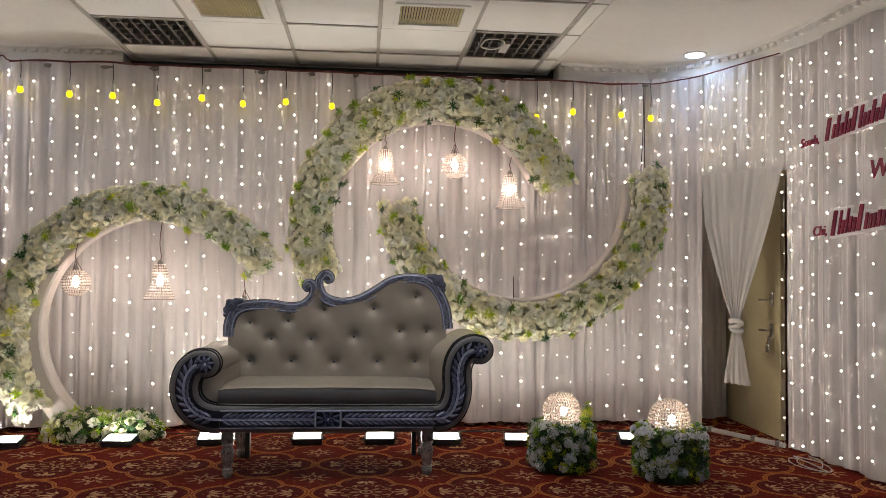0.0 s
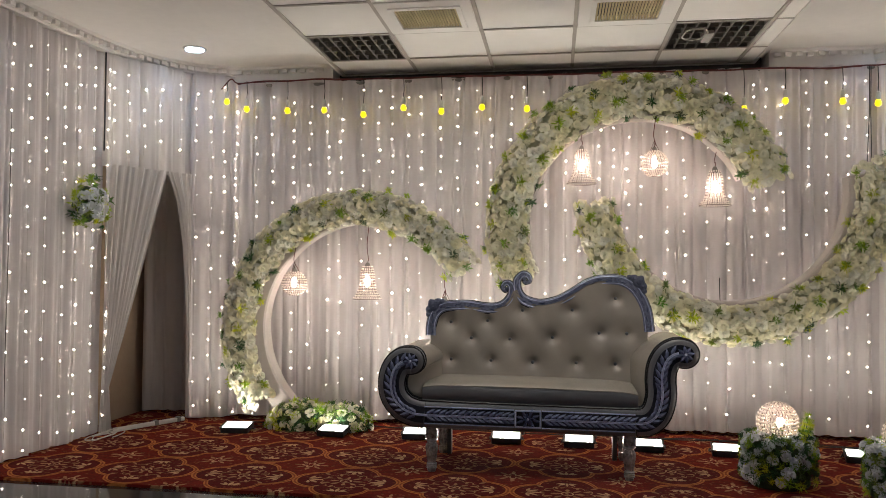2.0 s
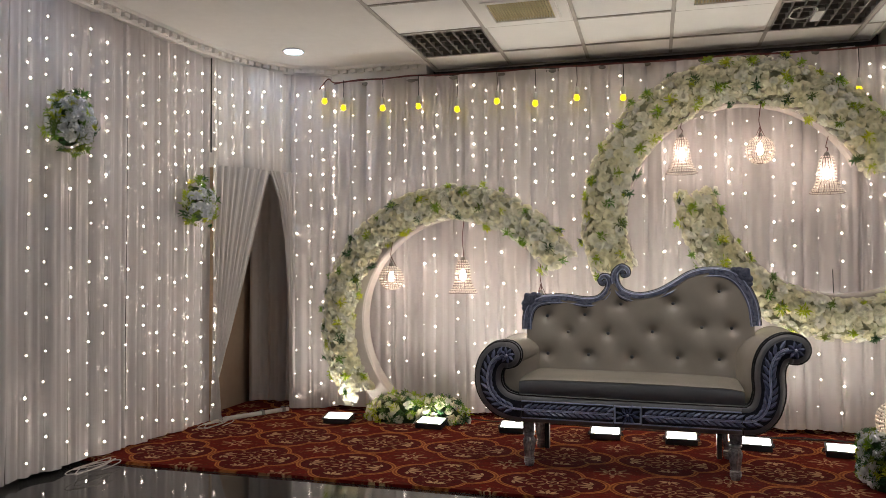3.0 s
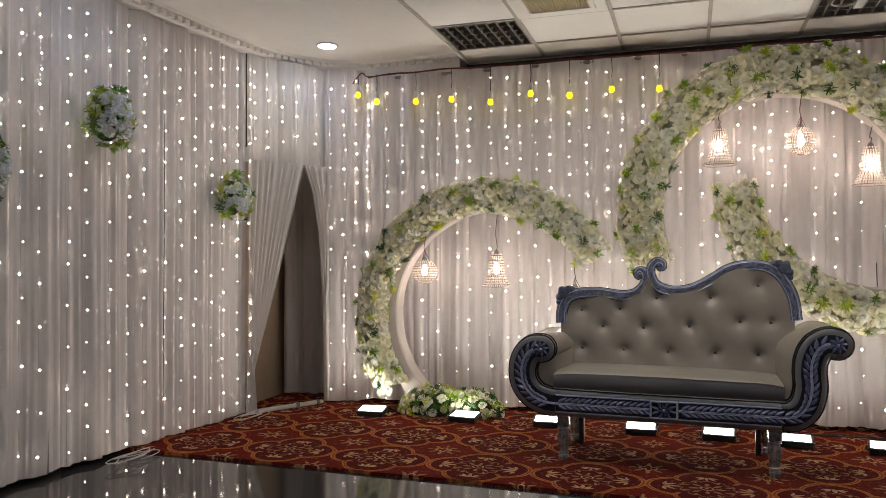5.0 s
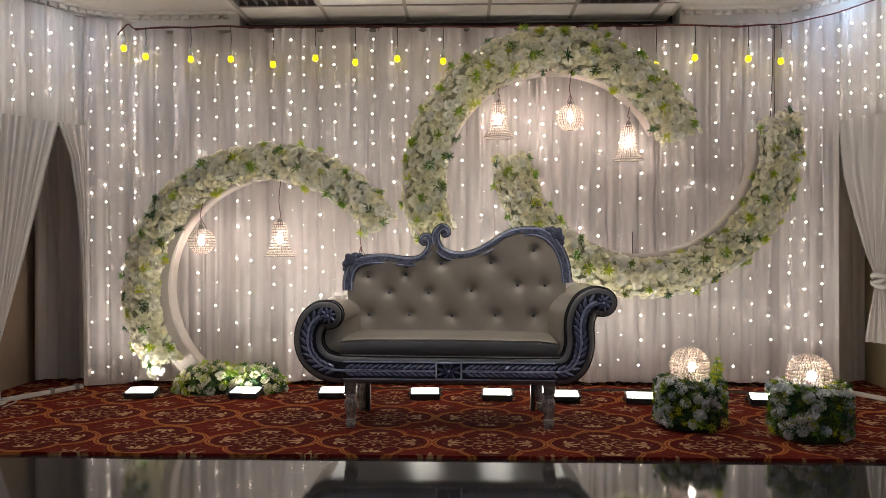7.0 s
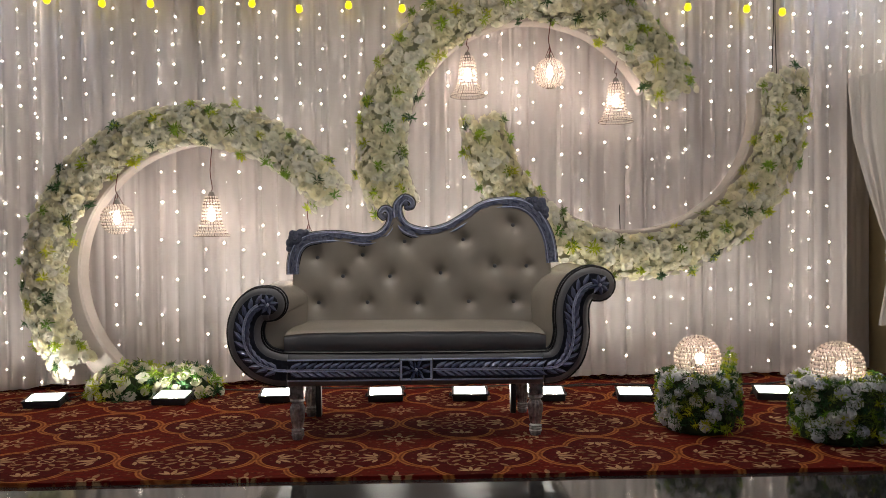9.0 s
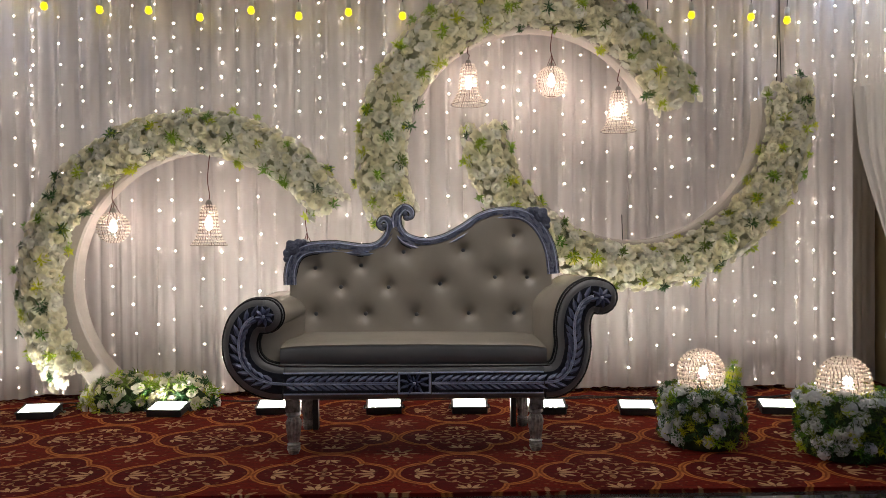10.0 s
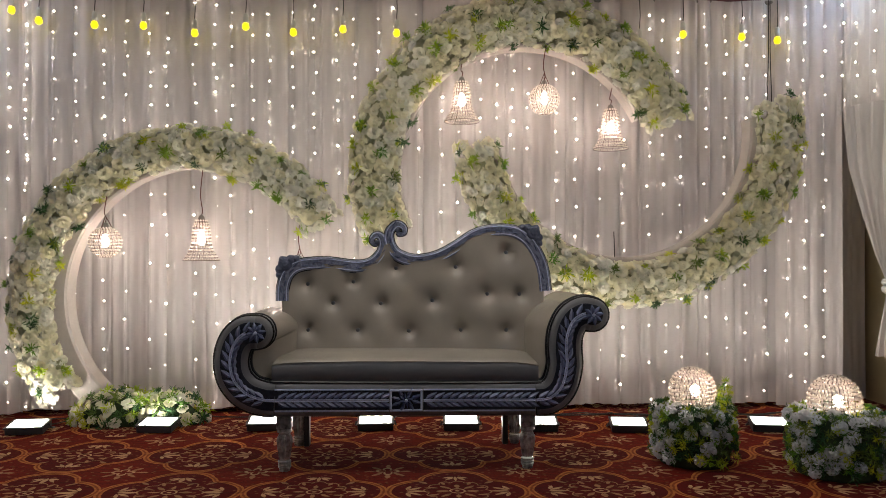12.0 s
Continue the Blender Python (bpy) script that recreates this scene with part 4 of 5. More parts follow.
def flower_arc(name, label, cx, cz, r0, r1, a0, a1, board, seed, y=5.52):
    """An arc of flowers on a cloth-covered board; board: its centre, radii and angles."""
    rnd = random.Random(seed)
    g = thing(name, label, "flower arch")
    bx, bz, b0, b1, c0, c1 = board
    bm = bmesh.new()
    rings = []
    steps = 72
    for k in range(steps + 1):
        a = radians(c0 + (c1 - c0) * k / steps)
        rings.append([bm.verts.new((bx + r * math.cos(a), q, bz + r * math.sin(a))) for r, q in ((b0, y + 0.13), (b0, y + 0.012), (b0 + 0.012, y), (b1 - 0.012, y), (b1, y + 0.012), (b1, y + 0.13))])
    for p, q in zip(rings, rings[1:]):
        for j in range(6):
            bm.faces.new((p[j], q[j], q[(j + 1) % 6], p[(j + 1) % 6]))
    bm.faces.new(rings[0])
    bm.faces.new(rings[-1][::-1])
    bmesh.ops.recalc_face_normals(bm, faces=bm.faces[:])
    part("board", bm, BOARD, g, "curved board wrapped in white cloth")
    rm, hw, depth = (r0 + r1) / 2, (r1 - r0) / 2, 0.085
    bm = bmesh.new()
    rings = []
    for k in range(steps + 1):
        a = radians(a0 + 2 + (a1 - a0 - 4) * k / steps)
        ends = min(1.0, 0.35 + k * 0.25, 0.35 + (steps - k) * 0.25)
        row = []
        for j in range(9):
            f = math.pi * j / 8
            lump = 1 + 0.12 * noise.noise((a * 7, j * 0.7, seed))
            r = rm + hw * 0.86 * ends * lump * math.cos(f)
            row.append(bm.verts.new((cx + r * math.cos(a), y + 0.01 - depth * 0.7 * ends * lump * math.sin(f), cz + r * math.sin(a))))
        rings.append(row)
    for p, q in zip(rings, rings[1:]):
        for j in range(8):
            bm.faces.new((p[j], q[j], q[j + 1], p[j + 1]))
    part("flower_pad", bm, FLOWER_PAD, g, "pale lumpy pad between the flowers", smooth=True)

    def sampler():
        a = radians(rnd.uniform(a0, a1))
        f = math.acos(rnd.uniform(-1, 1)) if rnd.random() < 0.5 else rnd.uniform(0.02, math.pi - 0.02)
        bulge = rnd.uniform(0.9, 1.0)
        r = rm + hw * 0.94 * bulge * math.cos(f)
        p = Vector((cx + r * math.cos(a), y - depth * bulge * math.sin(f), cz + r * math.sin(a)))
        n = Vector((math.cos(a) * math.cos(f), -math.sin(f), math.sin(a) * math.cos(f)))
        return p, n
    for p, n in spread(rnd, 9000, sampler, 0.046)[:300]:
        stick(rnd.choice(ROSES), "rose", g, p, n, rnd.uniform(0.9, 1.3), rnd)
    filler(g, sampler, rnd, 900)
    def clump():
        p, n = sampler()
        return p + n * 0.014, n
    for p, n in spread(rnd, 1500, clump, 0.125):
        tone = rnd.choice(SPRIGS + SPRIGS_DARK[:2])
        for _ in range(rnd.choice((1, 2, 2, 3))):
            q = p + Vector((rnd.uniform(-1, 1), 0, rnd.uniform(-1, 1))) * 0.022
            stick(rnd.choice((tone, tone, rnd.choice(SPRIGS))), "leaf_sprig", g, q, n, rnd.uniform(0.75, 1.2), rnd)
    return g


flower_arc("flower_crescent", "tall crescent arch of white artificial roses with green sprigs", -1.462, 0.735, 0.79, 1.035, 30, 216, (-1.40, 0.76, 0.775, 0.93, 48, 234), 71, 5.5)
flower_arc("flower_swirl", "upper swirl of white artificial roses with green sprigs", 0.556, 1.502, 0.775, 1.07, 19, 206, (0.55, 1.51, 0.757, 0.95, 25, 206), 72, 5.5)
flower_arc("flower_swirl", "lower swirl of white artificial roses with green sprigs", 1.178, 1.768, 0.805, 1.075, -174.5, 11, (1.165, 1.765, 0.775, 1.0, -172, 6), 73, 5.5)
for pts in ([(2.09, 5.6, 1.95), (2.13, 5.66, 2.3), (2.15, 5.7, 2.64)], [(2.12, 5.6, 1.95), (2.14, 5.66, 2.3), (2.16, 5.7, 2.64)], [(1.12, 5.6, 0.95), (1.12, 5.62, 1.15)]):
    bm = bmesh.new()
    tube(bm, pts, 0.003, 5)
    tagged(part("hanging_wire", bm, CABLE, None, "thin dark wire holding the flower swirl"), category="wire")


# ---- crystal pendant lamps ----
def beads(bm, profile, gap, size):
    """Rows of small faceted beads over a turned form."""
    for (ra, za), (rb, zb) in zip(profile, profile[1:]):
        run = math.hypot(rb - ra, zb - za)
        rows = max(int(run / gap), 1)
        for k in range(rows):
            r, z = ra + (rb - ra) * k / rows, za + (zb - za) * k / rows
            count = max(int(2 * math.pi * r / gap), 3)
            for j in range(count):
                a = 2 * math.pi * (j + 0.5 * (k % 2)) / count
                ball(bm, (r * math.cos(a), r * math.sin(a), z), size, 1)


def wire_form(bm, profile, ribs=10, radius=0.0012):
    for j in range(ribs):
        a = 2 * math.pi * j / ribs
        tube(bm, [(r * math.cos(a), r * math.sin(a), z) for r, z in profile], radius, 3)
    for r, z in profile[1:]:
        tube(bm, [(r * math.cos(2 * math.pi * k / 24), r * math.sin(2 * math.pi * k / 24), z) for k in range(24)], radius, 3, closed=True)


GLOBE_FORM = [(0.09 * math.sin(a), 0.09 * math.cos(a)) for a in [0.35 + (math.pi - 0.5) * k / 12 for k in range(13)]]
BELL_FORM = [(0.034, 0.115), (0.046, 0.08), (0.05, 0.04), (0.053, 0.0), (0.06, -0.04), (0.076, -0.08), (0.1, -0.115), (0.106, -0.122)]


def pendant(x, y, z, top, bell):
    g = thing("pendant_lamp", ("bell-shaped" if bell else "globe-shaped") + " crystal bead pendant lamp, lit, hanging from the flower arch", "pendant lamp", (x, y, z), "crystal pendants")
    form = BELL_FORM if bell else GLOBE_FORM
    peak = form[0][1]
    bm = bmesh.new()
    tube(bm, spline([(0, 0, peak + 0.03), (0.006, 0, peak + 0.06), (-0.005, 0, peak + 0.5 * (top - z - peak)), (0.01, 0, top - z)], 5), 0.0028, 5)
    if not bell:
        for a in (0.3, 2.4, 4.5):
            tube(bm, [(0, 0, peak + 0.075), (0.04 * math.cos(a), 0.04 * math.sin(a), peak - 0.004)], 0.0022, 4)
    part("cord", bm, RED_CABLE, g)
    bm = bmesh.new()
    lathe(bm, [(0.02, peak - 0.012), (0.02, peak + 0.012), (0.012, peak + 0.03), (0.004, peak + 0.034)], 14)
    part("cap", bm, GRILLE, g)
    bm = bmesh.new()
    beads(bm, form, 0.0155, 0.0066)
    part("bead_shade", bm, CRYSTAL, g, "clear crystal bead shade", "stuff", smooth=True)
    bm = bmesh.new()
    wire_form(bm, form, 16, 0.0014)
    part("wire_frame", bm, BRONZE, g)
    bm = bmesh.new()
    lathe(bm, [(0.008, 0.05), (0.014, 0.03), (0.02, 0.01), (0.02, -0.008), (0.012, -0.024), (0.003, -0.03)], 14)
    part("bulb", bm, WARM_BULB, g, "glowing warm white bulb", smooth=True)
    return g


pendant(-1.945, 5.49, 1.085, 1.36, False)
pendant(-1.386, 5.49, 1.098, 1.53, True)
pendant(-0.811, 5.49, 0.885, 1.26, False)
pendant(0.161, 5.49, 1.93, 2.2, True)
pendant(0.661, 5.49, 1.945, 2.27, False)
pendant(1.066, 5.49, 1.77, 2.02, True)


# ---- floodlights on the floor ----
def floodlight(x, y, turn):
    g = thing("floodlight", "flat black floodlight lying on the carpet, shining upwards", "floodlight", (x, y, 0.028), "floor floodlights")
    g.rotation_euler = (radians(9), 0, radians(turn))
    bm = bmesh.new()
    box(bm, (-0.1, -0.07, 0.0), (0.1, 0.07, 0.034), 0.006)
    housing = part("housing", bm, BLACK, g)
    bm = bmesh.new()
    for lo, hi in (((-0.104, -0.074), (0.104, -0.06)), ((-0.104, 0.06), (0.104, 0.074)), ((-0.104, -0.06), (-0.09, 0.06)), ((0.09, -0.06), (0.104, 0.06))):
        box(bm, (*lo, 0.035), (*hi, 0.043))
    part("bezel", bm, BLACK, housing)
    bm = bmesh.new()
    box(bm, (-0.0895, -0.0595, 0.035), (0.0895, 0.0595, 0.04))
    part("lens", bm, FLOOD, housing, "glowing white panel")
    bm = bmesh.new()
    tube(bm, [(-0.11, 0, 0.03), (-0.115, 0.03, 0.0), (-0.1, 0.1, -0.022), (0.1, 0.1, -0.022), (0.115, 0.03, 0.0), (0.11, 0, 0.03)], 0.005, 5)
    part("bracket", bm, BLACK, g)
    bm = bmesh.new()
    tube(bm, spline([(0.02, 0.07, 0.03), (0.05, 0.16, -0.028), (0.12, 0.26, -0.045), (0.1, 0.36, -0.06)], 6), 0.004, 5)
    part("lead", bm, CABLE, g)
    return g


for x, y, turn in ((-2.29, 5.295, 4), (-1.575, 5.305, -6), (-0.975, 5.32, 3), (-0.35, 5.29, 2), (0.138, 5.265, -2), (0.58, 5.22, -4), (1.076, 5.165, -8), (1.87, 5.135, -12)):
    floodlight(x, y, turn)


# ---- the sofa ----
def leaf_relief(bm, x, z, dx, dz, side, length, width, y, tilt=0.62):
    """One carved leaf leaning off the line of the carving, with a raised rib."""
    d = Vector((dx, dz)).normalized()
    s = Vector((-d.y, d.x)) * side
    tip = (d * math.cos(tilt) + s * math.sin(tilt)) * length
    across = Vector((-tip.y, tip.x)).normalized() * width
    def at(u, w, h):
        q = Vector((x, z)) + tip * u + across * w + s * 0.004 + d * (0.012 * u * u)
        return bm.verts.new((q.x, y - h, q.y))
    rows = [[at(0.0, 0, 0.002)], [at(0.3, -0.85, 0.001), at(0.3, 0, 0.0115), at(0.3, 0.85, 0.001)], [at(0.7, -0.8, 0.001), at(0.72, 0, 0.014), at(0.7, 0.8, 0.001)], [at(1.05, 0.25, 0.0)]]
    for a, b in ((rows[1], rows[2]),):
        for k in range(2):
            bm.faces.new((a[k], a[k + 1], b[k + 1], b[k]))
    bm.faces.new((rows[0][0], rows[1][1], rows[1][0]))
    bm.faces.new((rows[0][0], rows[1][2], rows[1][1]))
    bm.faces.new((rows[3][0], rows[2][0], rows[2][1]))
    bm.faces.new((rows[3][0], rows[2][1], rows[2][2]))


def carving(bm, line, y, gap=0.036, length=0.05, width=0.0125, flip=1):
    """Leaves in pairs along a line, with a double rib between them."""
    flat = [Vector((p.x, p.y)) for p in line]
    total = sum((b - a).length for a, b in zip(flat, flat[1:]))
    s = 0.01
    while s < total - 0.012:
        p, d = along([tuple(q) for q in flat], s)
        for side in (1, -1):
            leaf_relief(bm, p.x, p.y, d.x * flip, d.y * flip, side, length, width, y)
        s += gap
    for off in (0.0035, -0.0035):
        pts = []
        for k, p in enumerate(flat):
            d = (flat[min(k + 1, len(flat) - 1)] - flat[max(k - 1, 0)]).normalized()
            pts.append((p.x - d.y * off, y - 0.006, p.y + d.x * off))
        tube(bm, pts, 0.0035, 5)


def rosette(bm, x, z, y, r):
    for k in range(8):
        a = 2 * math.pi * k / 8
        leaf_relief(bm, x + 0.006 * math.cos(a), z + 0.006 * math.sin(a), math.cos(a), math.sin(a), 1, r * 0.66, r * 0.27, y, tilt=0.05)
    ball(bm, (x, y - 0.006, z), 0.009, 1)


def offset_line(line, off):
    """A line in x-z moved sideways; off may be a list."""
    n, out = len(line), []
    for k, p in enumerate(line):
        d = (line[min(k + 1, n - 1)] - line[max(k - 1, 0)]).normalized()
        out.append(p + Vector((-d.y, d.x)) * (off[k] if isinstance(off, (list, tuple)) else off))
    return out


def flat_spline(points, steps=6, drop=0.0):
    return [Vector((p.x, p.y)) for p in spline([(a, b - drop, 0) for a, b in points], steps)]


def loft(bm, rows):
    """Skin over rows of points of one length."""
    grid = [[bm.verts.new(p) for p in row] for row in rows]
    for a, b in zip(grid, grid[1:]):
        for k in range(len(a) - 1):
            bm.faces.new((a[k], a[k + 1], b[k + 1], b[k]))
    return grid


def sofa():
    g = thing("sofa", "grey tufted leather wedding sofa with carved blue-silver frame", "sofa", (0, 0, 0.016))
    Z = 0.016
    FRONT, BACK_END, HALF = 4.40, 5.0, 0.077
    left = flat_spline([(-0.852, 0.660), (-0.903, 0.655), (-0.947, 0.610), (-0.966, 0.532), (-0.950, 0.450), (-0.896, 0.388), (-0.825, 0.359), (-0.769, 0.353)], 7, Z)
    right = flat_spline([(0.424, 0.345), (0.489, 0.355), (0.540, 0.404), (0.565, 0.495), (0.562, 0.585), (0.570, 0.652), (0.599, 0.710), (0.647, 0.738), (0.690, 0.732)], 7, Z)
    rail = [left[-1].lerp(right[0], k / 24) for k in range(25)]
    heads = (left[0], right[-1])

    # arms: an extruded scroll in light leather, its padded dark front, piping and carving
    for line, head in ((left, heads[0]), (right, heads[1])):
        bm = bmesh.new()
        band_solid(bm, line, HALF - 0.003, FRONT + 0.06, BACK_END, 0.012)
        disc_solid(bm, head.x, head.y, HALF - 0.001, FRONT + 0.06, BACK_END, 0.012, 32)
        part("arm", bm, LEATHER, g, "rolled arm in smooth grey leather", smooth=True)
        bm = bmesh.new()
        band_solid(bm, line, HALF, FRONT, FRONT + 0.064, 0.022)
        disc_solid(bm, head.x, head.y, HALF + 0.002, FRONT - 0.001, FRONT + 0.065, 0.022, 32)
        front = part("front_frame", bm, LEATHER_DARK, g, "padded dark grey scrolled arm front", smooth=True)
        bm = bmesh.new()
        edge = band_outline(line, HALF + 0.001, (line is left, line is right))
        for y, r in ((FRONT + 0.02, 0.005), (FRONT + 0.064, 0.009)):
            tube(bm, [(p.x, y, p.y) for p in edge], r, 6, closed=True)
        part("piping", bm, PIPING, front, "black piping round the arm front")
        bm = bmesh.new()
        band_solid(bm, line, 0.047, FRONT - 0.003, FRONT + 0.01, 0.002)
        disc_solid(bm, head.x, head.y, 0.047, FRONT - 0.0035, FRONT + 0.01, 0.002, 24)
        part("carving_ground", bm, NAVY, front, "dark navy ground of the carving")
        bm = bmesh.new()
        inner = line[6:] if line is left else line[:-6]
        carving(bm, inner, FRONT - 0.003, flip=-1 if line is left else 1)
        rosette(bm, head.x, head.y, FRONT - 0.006, 0.044)
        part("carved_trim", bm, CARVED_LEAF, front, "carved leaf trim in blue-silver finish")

    # linings: from the scroll's inner edge at the front to a plump upright pad at the back
    for side, (line, head) in enumerate(((left, heads[0]), (right, heads[1]))):
        if side == 0:
            turn = [head + Vector((math.cos(a), math.sin(a))) * (HALF - 0.004) for a in [1.7 - 2.7 * k / 10 for k in range(11)]]
            edge = turn + offset_line(line, HALF - 0.006)[14:]
        else:
            edge = offset_line(line, HALF - 0.006)[:-2]
            edge = edge[::-1]
        n = len(edge) - 1
        rows = []
        for j in range(11):
            v = j / 10
            row = []
            for k, p in enumerate(edge):
                u = k / n
                z_back = 0.735 - Z - (0.735 - 0.42) * u if side == 0 else 0.80 - Z - (0.80 - 0.42) * u
                if side == 0:
                    x_back = head.x + (HALF + 0.045) * (1 if u > 0.18 else math.sin(u / 0.18 * math.pi / 2)) + 0.012 * math.sin(math.pi * u)
                else:
                    x_back = 0.645 - 0.20 * math.sin(min(u / 0.4, 1) * math.pi / 2) - 0.018 * math.sin(math.pi * u)
                f = math.sin(v * math.pi / 2) ** 0.75
                row.append((p.x + (x_back - p.x) * f, FRONT + 0.066 + (4.93 - FRONT - 0.066) * v, p.y + (z_back - p.y) * f * (0.5 if side == 0 and u < 0.2 else 0.62)))
            rows.append(row)
        bm = bmesh.new()
        loft(bm, rows)
        part("inner_arm", bm, LEATHER, g, "plump grey leather lining inside the arm", smooth=True)

    bm = bmesh.new()
    band_solid(bm, rail, HALF, FRONT, FRONT + 0.064, 0.022)
    front = part("seat_rail", bm, LEATHER_DARK, g, "padded dark grey rail under the seat", smooth=True)
    bm = bmesh.new()
    box(bm, (-0.86, FRONT + 0.065, 0.275 - Z), (0.5, BACK_END, 0.42 - Z), 0.01)
    part("seat_base", bm, LEATHER_DARK, g, "dark underside of the seat")
    def rail_z(x):
        return rail[0].y + (rail[-1].y - rail[0].y) * (x - rail[0].x) / (rail[-1].x - rail[0].x)
    for a, b in ((-0.767, -0.252), (-0.094, 0.42)):
        run = [Vector((a + (b - a) * k / 10, rail_z(a + (b - a) * k / 10))) for k in range(11)]
        bm = bmesh.new()
        band_solid(bm, run, 0.05, FRONT - 0.003, FRONT + 0.01, 0.002)
        part("carving_ground", bm, NAVY, front, "dark navy ground of the carving")
        bm = bmesh.new()
        carving(bm, run, FRONT - 0.003, flip=1)
        for off in (0.048, -0.048):
            tube(bm, [(p.x, FRONT - 0.003, p.y) for p in offset_line(run, off)], 0.0045, 5)
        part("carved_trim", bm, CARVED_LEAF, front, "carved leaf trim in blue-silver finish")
    cx, cz = -0.173, rail_z(-0.173)
    bm = bmesh.new()
    for lo, hi in (((-0.075, -0.05), (0.075, -0.041)), ((-0.075, 0.041), (0.075, 0.05)), ((-0.075, -0.041), (-0.065, 0.041)), ((0.065, -0.041), (0.075, 0.041))):
        box(bm, (cx + lo[0], FRONT - 0.016, cz + lo[1]), (cx + hi[0], FRONT + 0.002, cz + hi[1]), 0.003)
    rosette(bm, cx, cz, FRONT - 0.008, 0.026)
    for k in range(8):
        a = math.pi / 8 + k * math.pi / 4
        leaf_relief(bm, cx + 0.026 * math.cos(a), cz + 0.016 * math.sin(a), math.cos(a) * 1.4, math.sin(a), 1, 0.036, 0.010, FRONT - 0.004, 0.0)
    part("plaque", bm, CARVED_LEAF, front, "carved flower plaque at the middle of the rail")
    bm = bmesh.new()
    box(bm, (cx - 0.065, FRONT - 0.004, cz - 0.041), (cx + 0.065, FRONT + 0.002, cz + 0.041))
    part("plaque_ground", bm, NAVY, front, "dark navy ground of the plaque")

    # seat cushion, slightly crowned, with a crisp front border coloured dark as shade
    bm = bmesh.new()
    nx, ny = 60, 16
    grid = []
    for i in range(nx + 1):
        row = []
        for j in range(ny + 1):
            u, v = i / nx, j / ny
            x = -0.784 + 1.222 * u
            edge = min(u, 1 - u) * 22
            z = 0.530 - 0.012 * u + 0.010 * v - Z - 0.012 * math.exp(-edge) - 0.008 * math.exp(-v * 22) + 0.006 * math.sin(math.pi * u) + 0.003 * noise.noise((u * 6, v * 3, 1))
            row.append((x, FRONT + 0.026 + 0.52 * v - 0.006 * math.sin(math.pi * u), z))
        grid.append(row)
    loft(bm, grid)
    cushion = part("seat_cushion", bm, LEATHER, g, "long flat grey leather seat cushion", smooth=True)
    bm = bmesh.new()
    rows = []
    for i in range(nx + 1):
        x, y, z = grid[i][0]
        low = 0.432 - 0.012 * i / nx - Z + 0.002 * noise.noise((i * 0.2, 0, 2))
        rows.append([(x, y, z), (x, y - 0.007, z - 0.006), (x, y - 0.011, z - 0.02), (x, y - 0.012 + 0.002 * noise.noise((i * 0.3, 4, 1)), (z + low) / 2), (x, y - 0.008, low + 0.008), (x, y + 0.004, low)])
    loft(bm, rows)
    for i in (0, nx):
        bm.faces.new([bm.verts.new(p) for p in (grid[i][0], rows[i][3], rows[i][5], (grid[i][ny][0], grid[i][ny][1], rows[i][5][2]), grid[i][ny])])
    part("cushion_border", bm, LEATHER_DARK, cushion, "leather front border of the cushion, coloured dark for its shade", smooth=True)
    bm = bmesh.new()
    tube(bm, [(grid[i][0][0], grid[i][0][1] - 0.006, grid[i][0][2] + 0.001) for i in range(0, nx + 1, 3)], 0.0035, 6)
    part("cushion_seam", bm, LEATHER, cushion, "stitched seam along the cushion's front edge")
    bm = bmesh.new()
    tube(bm, [(-0.79, FRONT + 0.014, 0.434 - Z), (-0.5, FRONT + 0.01, 0.429 - Z), (0.0, FRONT + 0.009, 0.424 - Z), (0.45, FRONT + 0.012, 0.421 - Z)], 0.0065, 6)
    part("piping", bm, PIPING, g, "black piping under the seat cushion")

    # backrest
    FACE = 4.83
    lo_line = flat_spline([(-0.802, 0.776), (-0.801, 0.847), (-0.777, 0.916), (-0.715, 0.958), (-0.580, 0.968), (-0.434, 0.951), (-0.356, 0.965), (-0.304, 1.015), (-0.291, 1.068), (-0.306, 1.106), (-0.335, 1.110), (-0.351, 1.084), (-0.336, 1.064), (-0.322, 1.076)], 6, Z)
    hi_line = flat_spline([(0.547, 0.822), (0.534, 0.936), (0.502, 1.022), (0.450, 1.094), (0.376, 1.133), (0.272, 1.135), (0.183, 1.111), (0.094, 1.055), (0.005, 1.006), (-0.083, 0.982), (-0.157, 0.985), (-0.224, 1.014), (-0.257, 1.067), (-0.259, 1.128), (-0.223, 1.168), (-0.187, 1.154), (-0.184, 1.124), (-0.210, 1.116), (-0.216, 1.138)], 6, Z)
    def leaned(bm):
        for v in bm.verts:
            v.co.y += 0.10 * max(v.co.z - 0.5, 0.0)
        return bm
    for line in (lo_line, hi_line):
        n = len(line)
        widths = []
        for k in range(n):
            widths.append(0.031 if k < n - 46 else 0.031 - 0.021 * min((k - n + 46) / 36, 1))
        bm = bmesh.new()
        band_solid(bm, line, widths, FACE - 0.032, FACE + 0.05, 0.007)
        end = line[-1]
        disc_solid(bm, end.x, end.y, 0.013, FACE - 0.042, FACE + 0.03, 0.005, 16)
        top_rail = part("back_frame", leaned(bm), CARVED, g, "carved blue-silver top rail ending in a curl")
        bm = bmesh.new()
        for off in (0.66, -0.66):
            pts = offset_line(line, [w * off for w in widths])[:-14]
            tube(bm, [(p.x, FACE - 0.032, p.y) for p in pts], 0.0024, 5)
        for k in range(0, n - 26, 3):
            p, d = line[k], (line[k + 1] - line[k]).normalized()
            leaf_relief(bm, p.x, p.y, d.x, d.y, 1 if k % 2 else -1, 0.034, 0.005, FACE - 0.028, 0.2)
